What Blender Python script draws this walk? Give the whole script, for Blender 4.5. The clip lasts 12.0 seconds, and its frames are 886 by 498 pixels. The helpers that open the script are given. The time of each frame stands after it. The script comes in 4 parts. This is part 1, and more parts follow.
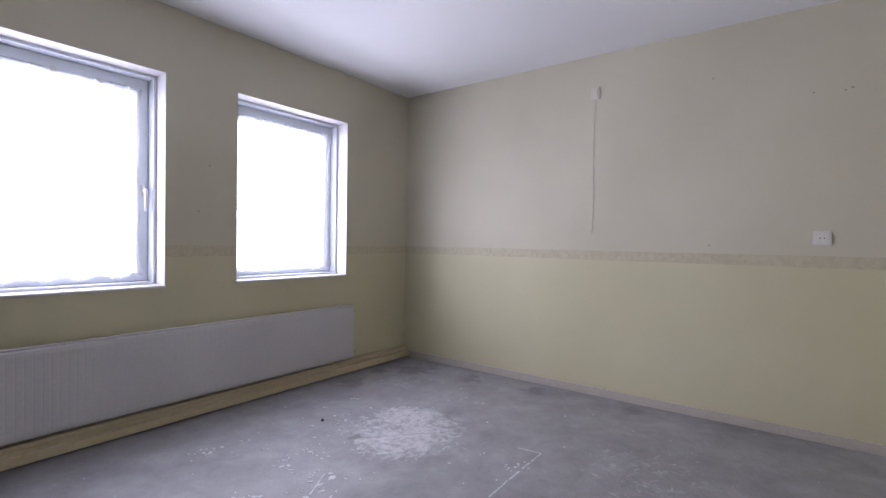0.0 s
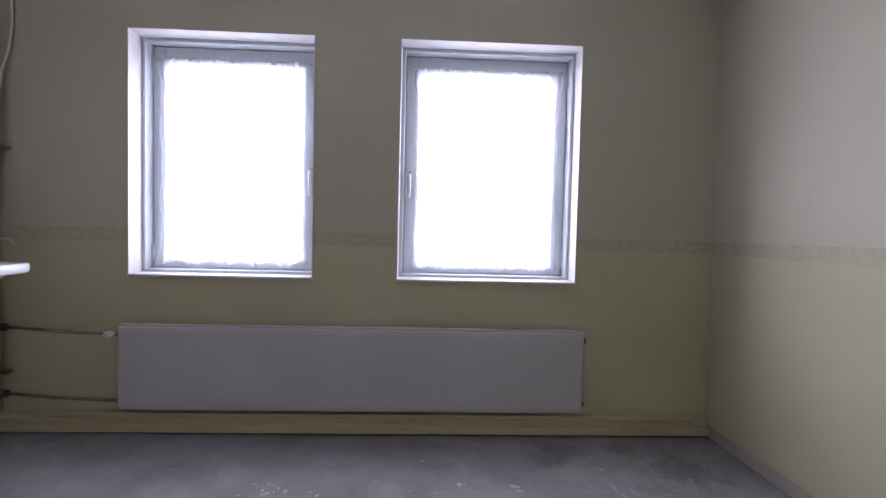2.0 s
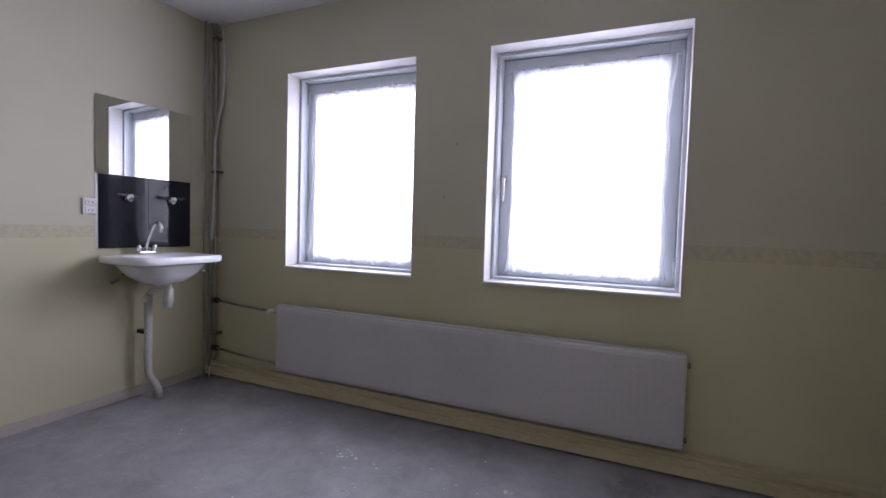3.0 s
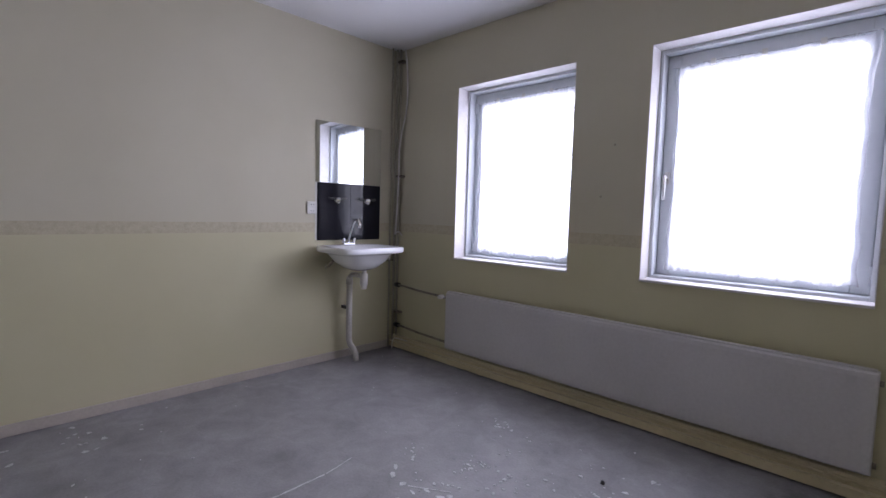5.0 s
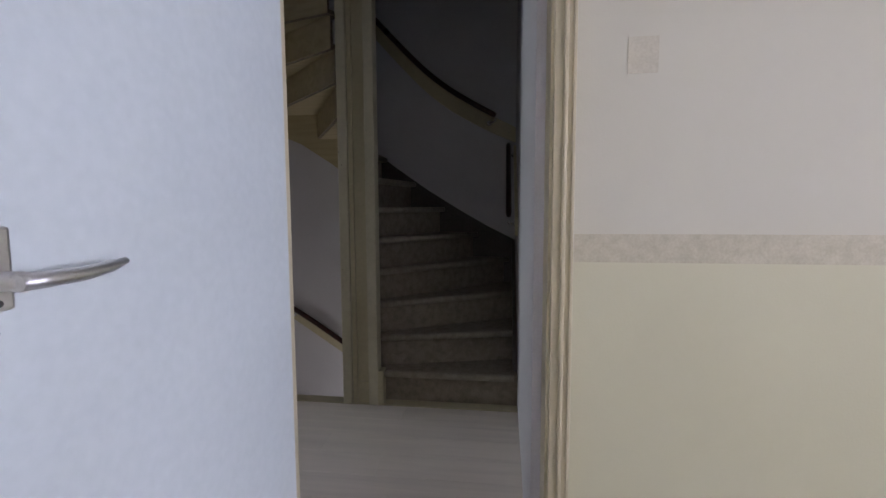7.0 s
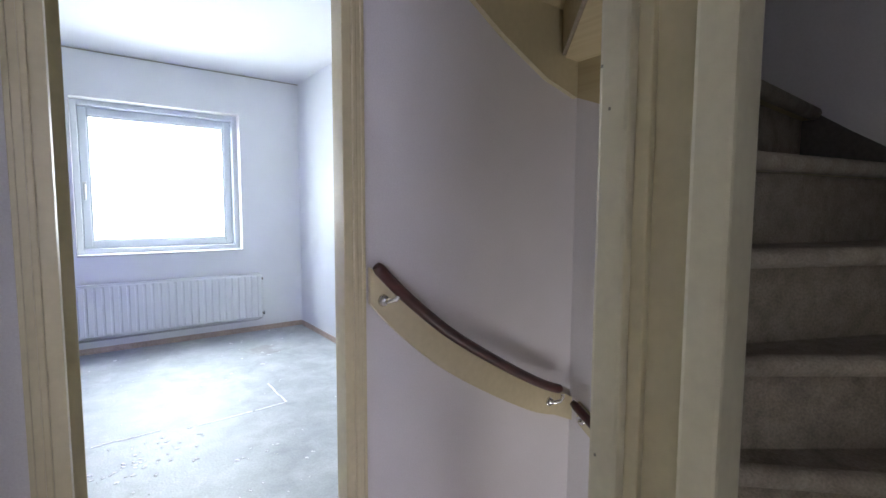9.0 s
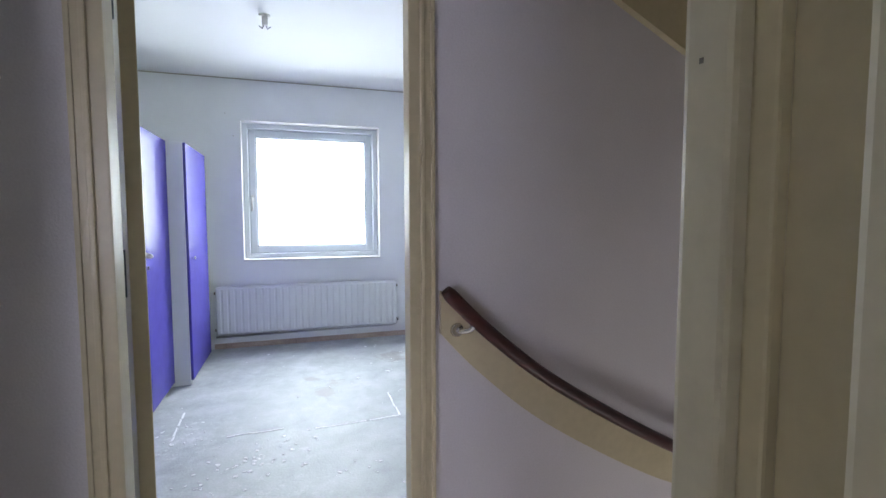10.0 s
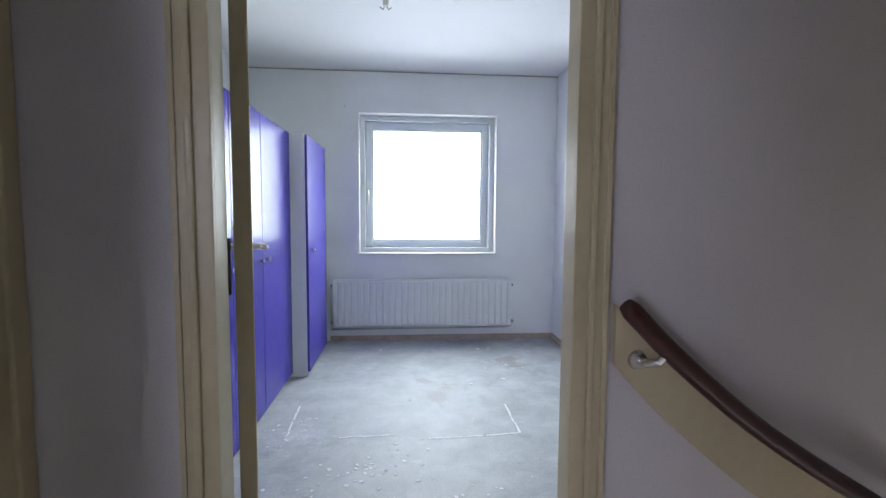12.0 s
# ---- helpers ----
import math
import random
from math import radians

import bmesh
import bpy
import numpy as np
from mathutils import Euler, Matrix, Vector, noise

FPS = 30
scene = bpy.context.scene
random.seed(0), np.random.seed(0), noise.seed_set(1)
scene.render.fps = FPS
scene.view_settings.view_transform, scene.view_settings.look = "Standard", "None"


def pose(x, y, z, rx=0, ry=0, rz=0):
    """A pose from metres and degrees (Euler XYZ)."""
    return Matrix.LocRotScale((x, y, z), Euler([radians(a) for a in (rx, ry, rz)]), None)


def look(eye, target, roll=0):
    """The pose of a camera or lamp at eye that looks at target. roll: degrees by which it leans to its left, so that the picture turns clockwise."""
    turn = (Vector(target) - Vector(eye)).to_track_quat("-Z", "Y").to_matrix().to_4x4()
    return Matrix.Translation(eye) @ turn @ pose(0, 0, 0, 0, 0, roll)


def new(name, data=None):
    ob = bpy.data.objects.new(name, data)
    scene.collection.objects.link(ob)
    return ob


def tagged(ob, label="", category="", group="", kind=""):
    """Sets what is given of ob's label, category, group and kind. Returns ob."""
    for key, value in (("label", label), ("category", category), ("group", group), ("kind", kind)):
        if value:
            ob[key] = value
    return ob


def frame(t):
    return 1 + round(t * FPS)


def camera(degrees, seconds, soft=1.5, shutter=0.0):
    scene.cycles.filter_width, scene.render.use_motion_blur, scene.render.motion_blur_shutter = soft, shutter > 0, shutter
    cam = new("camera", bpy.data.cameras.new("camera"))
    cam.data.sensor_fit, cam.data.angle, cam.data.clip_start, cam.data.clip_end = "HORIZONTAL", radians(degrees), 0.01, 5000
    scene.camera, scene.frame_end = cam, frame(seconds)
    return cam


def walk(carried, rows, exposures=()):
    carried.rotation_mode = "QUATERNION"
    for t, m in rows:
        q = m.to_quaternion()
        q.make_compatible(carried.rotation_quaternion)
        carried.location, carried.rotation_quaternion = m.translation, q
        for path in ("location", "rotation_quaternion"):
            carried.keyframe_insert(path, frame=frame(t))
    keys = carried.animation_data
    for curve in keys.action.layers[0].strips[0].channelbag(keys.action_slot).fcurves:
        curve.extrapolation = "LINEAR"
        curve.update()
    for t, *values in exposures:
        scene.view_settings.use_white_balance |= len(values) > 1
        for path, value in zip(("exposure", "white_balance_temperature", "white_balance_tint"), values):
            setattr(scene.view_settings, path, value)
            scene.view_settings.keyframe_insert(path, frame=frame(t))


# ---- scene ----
cam = camera(87.1, 12.0)
PATH = [
    (0, (-0.404, 3.04, 1.131), (-2.007, 1.845, 1.098), 0.9),
    (0.5, (-0.845, 2.954, 1.12), (-2.322, 1.606, 1.082), 0.8),
    (1, (-1.325, 2.822, 1.105), (-2.487, 1.194, 1.061), 0.9),
    (1.5, (-1.855, 2.726, 1.127), (-2.515, 0.84, 1.061), 1.2),
    (2, (-2.259, 2.533, 1.104), (-2.342, 0.536, 1.026), 1.4),
    (2.5, (-2.672, 2.416, 1.101), (-2.205, 0.473, 1.019), 1.5),
    (2.7, (-2.8, 2.425, 1.112), (-2.173, 0.528, 1.026), 1.6),
    (4.3, (-3.243, 2.632, 1.146), (-2.096, 0.998, 1.027), 1.6),
    (4.5, (-3.229, 2.649, 1.151), (-2.06, 1.03, 1.025), 1.6),
    (5, (-3.117, 2.666, 1.174), (-1.74, 1.223, 1.022), 1.6),
    (5.5, (-2.775, 2.692, 1.165), (-1.072, 1.656, 0.989), 1.1),
    (5.8, (-2.526, 2.693, 1.140), (-0.675, 1.946, 0.966), 0.3),
    (6, (-2.347, 2.681, 1.136), (-0.423, 2.157, 0.955), 0.6),
    (6.5, (-1.776, 2.708, 1.147), (0.218, 2.675, 0.970), 1.0),
    (6.7, (-1.547, 2.797, 1.145), (0.445, 2.886, 0.964), 0.4),
    (8.3, (0.268, 3.157, 1.193), (1.917, 4.28, 1.052), 1.0),
    (8.5, (0.405, 3.23, 1.201), (1.94, 4.504, 1.056), 1.1),
    (9, (0.642, 3.355, 1.214), (1.827, 4.958, 1.056), 0.2),
    (9.5, (0.826, 3.456, 1.238), (1.701, 5.248, 1.087), -0.1),
    (10, (0.956, 3.469, 1.239), (1.559, 5.371, 1.104), -0.1),
    (10.5, (1.009, 3.447, 1.235), (1.399, 5.404, 1.102), -0.0),
    (11, (1.019, 3.434, 1.246), (1.326, 5.405, 1.113), 0.2),
    (11.5, (0.991, 3.527, 1.24), (1.207, 5.51, 1.1), 0.3),
    (12, (0.917, 3.801, 1.214), (1.08, 5.789, 1.065), 0.4),
]
walk(cam, [(t, look(eye, target, roll)) for t, eye, target, roll in PATH], exposures=((0, -0.85), (1.0, -0.97), (2.0, -1.3), (4.5, -1.45), (5.0, -1.45), (5.5, -1.2), (6.0, -0.9), (6.5, -0.7), (7.1, -0.5), (7.7, 0.1), (8.3, 1.06), (8.6, 1.02), (9.0, 0.8), (9.5, 0.58), (10.0, 0.46), (10.5, 0.42), (11.5, 0.34), (12, 0.12)))

# remains on the floors and fixings on the walls, in plan
FLOOR1_SPOTS = ((-2.50, 1.20, 0.42, 0.25), (-2.80, 2.50, 0.40, 0.15), (-2.3, 1.3, 0.25, 0.05), (-2.7, 1.05, 0.2, 0.07), (-3.3, 0.5, 0.4, 0.12), (-3.55, 1.5, 0.3, 0.10))
SOCKET_Y, SOCKET_Z, COND_Z = 3.185, 1.183, 1.214
FRONT_DABS = ((-1.78, 1.30, 0.07, 20, 0.022), (-1.81, 1.02, 0.05, 26, 0.011), (-1.64, 0.62, 0.04, 14, 0.012), (-2.45, 1.95, 0.06, 10, 0.010),
              (-2.70, 0.58, 0.02, 4, 0.018), (-2.26, 0.90, 0.12, 26, 0.012), (-0.25, 2.30, 0.12, 14, 0.018), (-1.49, 1.16, 0.03, 10, 0.012), (-1.82, 0.81, 0.03, 6, 0.012), (-2.0, 1.04, 0.06, 14, 0.010), (-2.44, 0.55, 0.012, 3, 0.018), (-2.5, 1.2, 0.25, 60, 0.012))
FRONT_LINES = ((-2.70, 1.86, -2.72, 1.99, 0.009), (-2.72, 1.99, -2.18, 1.992, 0.009), (-1.86, 1.26, -1.70, 1.36, 0.007), (-1.38, 1.57, -1.385, 1.86, 0.009), (-1.345, 1.40, -1.38, 1.56, 0.006))
BACK_DABS = ((0.77, 5.98, 0.08, 24, 0.014), (0.90, 6.06, 0.07, 16, 0.012), (0.30, 6.35, 0.10, 26, 0.012), (0.55, 5.8, 0.15, 30, 0.012), (1.6, 7.6, 0.3, 16, 0.02), (1.3, 5.6, 0.2, 18, 0.012))
BACK_LINES = ((1.55, 6.27, 0.995, 6.236, 0.015), (0.867, 6.297, 0.56, 6.284, 0.013), (1.556, 6.27, 1.557, 6.67, 0.013), (0.257, 6.72, 0.28, 6.27, 0.013))

# ---- world, sun, window light, exposure ----
world = bpy.data.worlds.new("world")
scene.world = world
world.use_nodes = True
wn = world.node_tree
sky = wn.nodes.new("ShaderNodeTexSky")
sky.sky_type, sky.sun_disc = "NISHITA", False
sky.sun_elevation, sky.sun_rotation = radians(35), radians(200)
wn.nodes["Background"].inputs["Strength"].default_value = 0.1
wn.links.new(sky.outputs["Color"], wn.nodes["Background"].inputs["Color"])
sun = new("sun", bpy.data.lights.new("sun", "SUN"))
sun.data.energy, sun.data.angle, sun.data.color = 0.8, radians(15), (1.0, 0.96, 0.9)
sun.matrix_world = look((3, -8, 7), (0, 2, 0))


def window_light(name, x, y, z, w, h, power, faces, tint, drop=0.36):
    """The overcast sky's light in a window's opening."""
    lamp = new(name, bpy.data.lights.new(name, "AREA"))
    lamp.data.shape, lamp.data.size, lamp.data.size_y = "RECTANGLE", w, h
    lamp.data.energy, lamp.data.color = power, tint
    lamp.matrix_world = look((x, y, z), (x, y + faces, z - drop))
    return lamp


FRONT, BACK = (0.785, 0.778, 1.0), (0.83, 0.93, 1.0)
window_light("window_light", -1.89, -1.0, 1.60, 4.4, 2.4, 1300, 1, FRONT, 0.40)
window_light("window_light", 1.14, 9.25, 1.60, 2.6, 2.4, 375, -1, BACK, 0.45)
window_light("window_light", -2.25, 9.25, 1.60, 3.4, 2.4, 160, -1, BACK, 0.45)

# daylight of the hall downstairs, through the opening at the foot of the stairs
hall = new("hall_light", bpy.data.lights.new("hall_light", "AREA"))
hall.data.shape, hall.data.size, hall.data.size_y, hall.data.energy, hall.data.color = "RECTANGLE", 0.75, 1.8, 68, (0.95, 0.96, 1.0)
hall.matrix_world = look((1.22, 3.24, -1.75), (2.0, 3.5, -1.3))

# ---- materials ----


def material(name, color, rough=0.6, vary=0.08, scale=6.0, grain=60.0, bump=0.15, metal=0.0, dark=None, patches=0.0, coat=0.0, uneven=0.1):
    """A painted or raw surface: two scales of tone and a fine relief, in real-world metres."""
    m = bpy.data.materials.new(name)
    m.use_nodes = True
    t = m.node_tree
    b = t.nodes["Principled BSDF"]
    pos = t.nodes.new("ShaderNodeNewGeometry").outputs["Position"]
    big, fine = t.nodes.new("ShaderNodeTexNoise"), t.nodes.new("ShaderNodeTexNoise")
    big.inputs["Scale"].default_value, big.inputs["Detail"].default_value = scale, 5
    fine.inputs["Scale"].default_value, fine.inputs["Detail"].default_value = grain, 3
    t.links.new(pos, big.inputs["Vector"])
    t.links.new(pos, fine.inputs["Vector"])
    ramp = t.nodes.new("ShaderNodeValToRGB")
    low = dark or tuple(c * (1 - 2.2 * vary) for c in color)
    ramp.color_ramp.elements[0].position, ramp.color_ramp.elements[1].position = 0.3 + patches, 0.62
    ramp.color_ramp.elements[0].color, ramp.color_ramp.elements[1].color = (*low, 1), (*color, 1)
    t.links.new(big.outputs["Fac"], ramp.inputs["Fac"])
    mix = t.nodes.new("ShaderNodeMix")
    mix.data_type, mix.blend_type = "RGBA", "OVERLAY"
    mix.inputs["Factor"].default_value = min(1.0, vary * 3)
    t.links.new(ramp.outputs["Color"], mix.inputs["A"])
    t.links.new(fine.outputs["Fac"], mix.inputs["B"])
    t.links.new(mix.outputs["Result"], b.inputs["Base Color"])
    r = t.nodes.new("ShaderNodeMapRange")
    r.inputs["To Min"].default_value, r.inputs["To Max"].default_value = max(0.01, rough - uneven), min(1, rough + uneven)
    t.links.new(big.outputs["Fac"], r.inputs["Value"])
    t.links.new(r.outputs["Result"], b.inputs["Roughness"])
    bp = t.nodes.new("ShaderNodeBump")
    bp.inputs["Strength"].default_value, bp.inputs["Distance"].default_value = bump, 0.003
    t.links.new(fine.outputs["Fac"], bp.inputs["Height"])
    t.links.new(bp.outputs["Normal"], b.inputs["Normal"])
    b.inputs["Metallic"].default_value = metal
    b.inputs["Coat Weight"].default_value = coat
    return m


def wallpaper(name, low, high, spot):
    """Cream wallpaper: a plain lower half, a paler upper half with a faint sprig pattern, and soft ageing."""
    m = material(name, high, 0.75, 0.05, 1.6, 140, 0.12)
    t = m.node_tree
    b = t.nodes["Principled BSDF"]
    geo = t.nodes.new("ShaderNodeNewGeometry")
    sep = t.nodes.new("ShaderNodeSeparateXYZ")
    t.links.new(geo.outputs["Position"], sep.inputs["Vector"])
    half = t.nodes.new("ShaderNodeMath")
    half.operation = "GREATER_THAN"
    half.inputs[1].default_value = 1.045
    t.links.new(sep.outputs["Z"], half.inputs[0])
    vor = t.nodes.new("ShaderNodeTexVoronoi")
    vor.inputs["Scale"].default_value, vor.inputs["Randomness"].default_value = 7.0, 0.35
    t.links.new(geo.outputs["Position"], vor.inputs["Vector"])
    dot = t.nodes.new("ShaderNodeMapRange")
    dot.inputs["From Min"].default_value, dot.inputs["From Max"].default_value = 0.06, 0.12
    dot.inputs["To Min"].default_value, dot.inputs["To Max"].default_value = 0.10, 0.0
    t.links.new(vor.outputs["Distance"], dot.inputs["Value"])
    mul = t.nodes.new("ShaderNodeMath")
    mul.operation = "MULTIPLY"
    t.links.new(dot.outputs["Result"], mul.inputs[0])
    t.links.new(half.outputs["Value"], mul.inputs[1])
    old = t.nodes.new("ShaderNodeTexNoise")
    old.inputs["Scale"].default_value, old.inputs["Detail"].default_value = 1.3, 6
    t.links.new(geo.outputs["Position"], old.inputs["Vector"])
    tone = t.nodes.new("ShaderNodeMix")
    tone.data_type = "RGBA"
    tone.inputs["A"].default_value, tone.inputs["B"].default_value = (*low, 1), (*high, 1)
    t.links.new(half.outputs["Value"], tone.inputs["Factor"])
    sprig = t.nodes.new("ShaderNodeMix")
    sprig.data_type = "RGBA"
    sprig.inputs["B"].default_value = (*spot, 1)
    t.links.new(mul.outputs["Value"], sprig.inputs["Factor"])
    t.links.new(tone.outputs["Result"], sprig.inputs["A"])
    age = t.nodes.new("ShaderNodeMix")
    age.data_type, age.blend_type = "RGBA", "SOFT_LIGHT"
    age.inputs["Factor"].default_value = 0.25
    t.links.new(sprig.outputs["Result"], age.inputs["A"])
    t.links.new(old.outputs["Fac"], age.inputs["B"])
    t.links.new(age.outputs["Result"], b.inputs["Base Color"])
    return m


def screed(name, dark, light, chalk, amount, centres, stains=(), stain=(0.1, 0.1, 0.1)):
    """Bare screed: mottled grey with scraped remains of plaster and glue round some centres (x, y, radius)."""
    m = material(name, light, 0.58, 0.06, 3.4, 90, 0.35, dark=dark)
    t = m.node_tree
    b = t.nodes["Principled BSDF"]
    geo = t.nodes.new("ShaderNodeNewGeometry")
    cloud = t.nodes.new("ShaderNodeTexNoise")
    cloud.inputs["Scale"].default_value, cloud.inputs["Detail"].default_value, cloud.inputs["Roughness"].default_value = 7.5, 10, 0.68
    cloud.inputs["Distortion"].default_value = 0.6
    t.links.new(geo.outputs["Position"], cloud.inputs["Vector"])
    haze = t.nodes.new("ShaderNodeMix")
    haze.data_type, haze.blend_type = "RGBA", "OVERLAY"
    haze.inputs["Factor"].default_value = 0.45
    t.links.new(b.inputs["Base Color"].links[0].from_socket, haze.inputs["A"])
    t.links.new(cloud.outputs["Fac"], haze.inputs["B"])
    under = haze.outputs["Result"]
    for x, y, rad in stains:
        d = t.nodes.new("ShaderNodeVectorMath")
        d.operation = "DISTANCE"
        d.inputs[1].default_value = (x, y, 0)
        t.links.new(geo.outputs["Position"], d.inputs[0])
        ragged = t.nodes.new("ShaderNodeMath")
        ragged.operation = "MULTIPLY_ADD"
        ragged.inputs[1].default_value = rad * 2.4
        t.links.new(cloud.outputs["Fac"], ragged.inputs[0])
        t.links.new(d.outputs["Value"], ragged.inputs[2])
        soak = t.nodes.new("ShaderNodeMapRange")
        soak.inputs["From Min"].default_value, soak.inputs["From Max"].default_value = rad * 1.55, rad * 2.0
        soak.inputs["To Min"].default_value, soak.inputs["To Max"].default_value = 0.55, 0.0
        t.links.new(ragged.outputs["Value"], soak.inputs["Value"])
        spill = t.nodes.new("ShaderNodeMix")
        spill.data_type = "RGBA"
        spill.inputs["B"].default_value = (*stain, 1)
        t.links.new(soak.outputs["Result"], spill.inputs["Factor"])
        t.links.new(under, spill.inputs["A"])
        under = spill.outputs["Result"]
    flakes = t.nodes.new("ShaderNodeTexNoise")
    flakes.inputs["Scale"].default_value, flakes.inputs["Detail"].default_value = 21, 12
    flakes.inputs["Roughness"].default_value = 0.72
    flakes.inputs["Distortion"].default_value = 0.8
    t.links.new(geo.outputs["Position"], flakes.inputs["Vector"])
    area = t.nodes.new("ShaderNodeTexNoise")
    area.inputs["Scale"].default_value, area.inputs["Detail"].default_value = 1.1, 3
    t.links.new(geo.outputs["Position"], area.inputs["Vector"])
    total = t.nodes.new("ShaderNodeMath")
    total.operation = "MULTIPLY_ADD"
    total.inputs[1].default_value, total.inputs[2].default_value = 0.24, amount
    t.links.new(area.outputs["Fac"], total.inputs[0])
    cover = total.outputs["Value"]
    for x, y, rad, gain in centres:
        d = t.nodes.new("ShaderNodeVectorMath")
        d.operation = "DISTANCE"
        d.inputs[1].default_value = (x, y, 0)
        t.links.new(geo.outputs["Position"], d.inputs[0])
        near = t.nodes.new("ShaderNodeMapRange")
        near.interpolation_type = "SMOOTHSTEP"
        near.inputs["From Min"].default_value, near.inputs["From Max"].default_value = rad * 0.55, rad * 1.25
        near.inputs["To Min"].default_value, near.inputs["To Max"].default_value = gain, 0
        t.links.new(d.outputs["Value"], near.inputs["Value"])
        add = t.nodes.new("ShaderNodeMath")
        t.links.new(cover, add.inputs[0])
        t.links.new(near.outputs["Result"], add.inputs[1])
        cover = add.outputs["Value"]
    both = t.nodes.new("ShaderNodeMath")
    t.links.new(cover, both.inputs[0])
    t.links.new(flakes.outputs["Fac"], both.inputs[1])
    mask = t.nodes.new("ShaderNodeMapRange")
    mask.inputs["From Min"].default_value, mask.inputs["From Max"].default_value = 0.79, 0.98
    t.links.new(both.outputs["Value"], mask.inputs["Value"])
    mix = t.nodes.new("ShaderNodeMix")
    mix.data_type = "RGBA"
    mix.inputs["B"].default_value = (*chalk, 1)
    fade = t.nodes.new("ShaderNodeMath")
    fade.operation = "MULTIPLY"
    fade.inputs[1].default_value = 0.6
    t.links.new(mask.outputs["Result"], fade.inputs[0])
    t.links.new(fade.outputs["Value"], mix.inputs["Factor"])
    t.links.new(under, mix.inputs["A"])
    t.links.new(mix.outputs["Result"], b.inputs["Base Color"])
    return m


def cloth(name, color, clear):
    """Sheer net: part open weave, part translucent thread."""
    m = bpy.data.materials.new(name)
    m.use_nodes = True
    t = m.node_tree
    t.nodes.remove(t.nodes["Principled BSDF"])
    out = t.nodes["Material Output"]
    tr, tl, df = t.nodes.new("ShaderNodeBsdfTransparent"), t.nodes.new("ShaderNodeBsdfTranslucent"), t.nodes.new("ShaderNodeBsdfDiffuse")
    tl.inputs["Color"].default_value = df.inputs["Color"].default_value = (*color, 1)
    a, c = t.nodes.new("ShaderNodeMixShader"), t.nodes.new("ShaderNodeMixShader")
    a.inputs["Fac"].default_value = 0.4
    t.links.new(tl.outputs["BSDF"], a.inputs[1])
    t.links.new(df.outputs["BSDF"], a.inputs[2])
    weave = t.nodes.new("ShaderNodeTexNoise")
    weave.inputs["Scale"].default_value = 90
    w = t.nodes.new("ShaderNodeMapRange")
    w.inputs["To Min"].default_value, w.inputs["To Max"].default_value = clear - 0.1, clear + 0.1
    t.links.new(weave.outputs["Fac"], w.inputs["Value"])
    t.links.new(w.outputs["Result"], c.inputs["Fac"])
    t.links.new(a.outputs["Shader"], c.inputs[1])
    t.links.new(tr.outputs["BSDF"], c.inputs[2])
    t.links.new(c.outputs["Shader"], out.inputs["Surface"])
    return m


def wood(name, light, dark, along, rough=0.5, scale=1.0, random_piece=0.0):
    """Grain that runs along one axis (0, 1, 2)."""
    m = material(name, light, rough, 0.05, 5, 120, 0.1)
    t = m.node_tree
    b = t.nodes["Principled BSDF"]
    geo = t.nodes.new("ShaderNodeNewGeometry")
    mp = t.nodes.new("ShaderNodeMapping")
    s = [26 * scale] * 3
    s[along] = 1.6 * scale
    mp.inputs["Scale"].default_value = s
    t.links.new(geo.outputs["Position"], mp.inputs["Vector"])
    n = t.nodes.new("ShaderNodeTexNoise")
    n.inputs["Scale"].default_value, n.inputs["Detail"].default_value, n.inputs["Distortion"].default_value = 1, 6, 0.6
    t.links.new(mp.outputs["Vector"], n.inputs["Vector"])
    ramp = t.nodes.new("ShaderNodeValToRGB")
    ramp.color_ramp.elements[0].position, ramp.color_ramp.elements[1].position = 0.3, 0.7
    ramp.color_ramp.elements[0].color, ramp.color_ramp.elements[1].color = (*dark, 1), (*light, 1)
    last = n.outputs["Fac"]
    if random_piece:
        info, add = t.nodes.new("ShaderNodeObjectInfo"), t.nodes.new("ShaderNodeMath")
        add.operation = "MULTIPLY_ADD"
        add.inputs[1].default_value = random_piece
        t.links.new(info.outputs["Random"], add.inputs[0])
        t.links.new(last, add.inputs[2])
        last = add.outputs["Value"]
    t.links.new(last, ramp.inputs["Fac"])
    t.links.new(ramp.outputs["Color"], b.inputs["Base Color"])
    return m


def glass_material():
    m = bpy.data.materials.new("window_glass")
    m.use_nodes = True
    b = m.node_tree.nodes["Principled BSDF"]
    b.inputs["Transmission Weight"].default_value, b.inputs["Roughness"].default_value = 1.0, 0.0
    b.inputs["Base Color"].default_value = (0.97, 0.99, 0.98, 1)
    return m


PAPER = wallpaper("cream_wallpaper", (0.512, 0.482, 0.325), (0.514, 0.484, 0.378), (0.46, 0.42, 0.33))
BORDER = material("wallpaper_border", (0.49, 0.445, 0.325), 0.75, 0.05, 34, 160, 0.1, dark=(0.425, 0.38, 0.27))
LILAC = material("lilac_white_emulsion", (0.59, 0.562, 0.578), 0.8, 0.04, 1.5, 180, 0.25)
WHITEWALL = material("white_woodchip_wall", (0.78, 0.79, 0.80), 0.8, 0.03, 1.8, 220, 0.4)
CEIL = material("ceiling_white", (0.78, 0.78, 0.80), 0.85, 0.02, 1.2, 200, 0.2)
CREAM = material("cream_gloss_paint", (0.50, 0.435, 0.285), 0.38, 0.035, 3, 40, 0.05)
# post casings: slightly paler and greyer than the cream of the core
CASING = material("pale_casing_tone", (0.52, 0.465, 0.335), 0.42, 0.04, 3, 40, 0.05)
CREAM2 = material("skirting_paint", (0.44, 0.395, 0.355), 0.55, 0.04, 6, 60, 0.1)
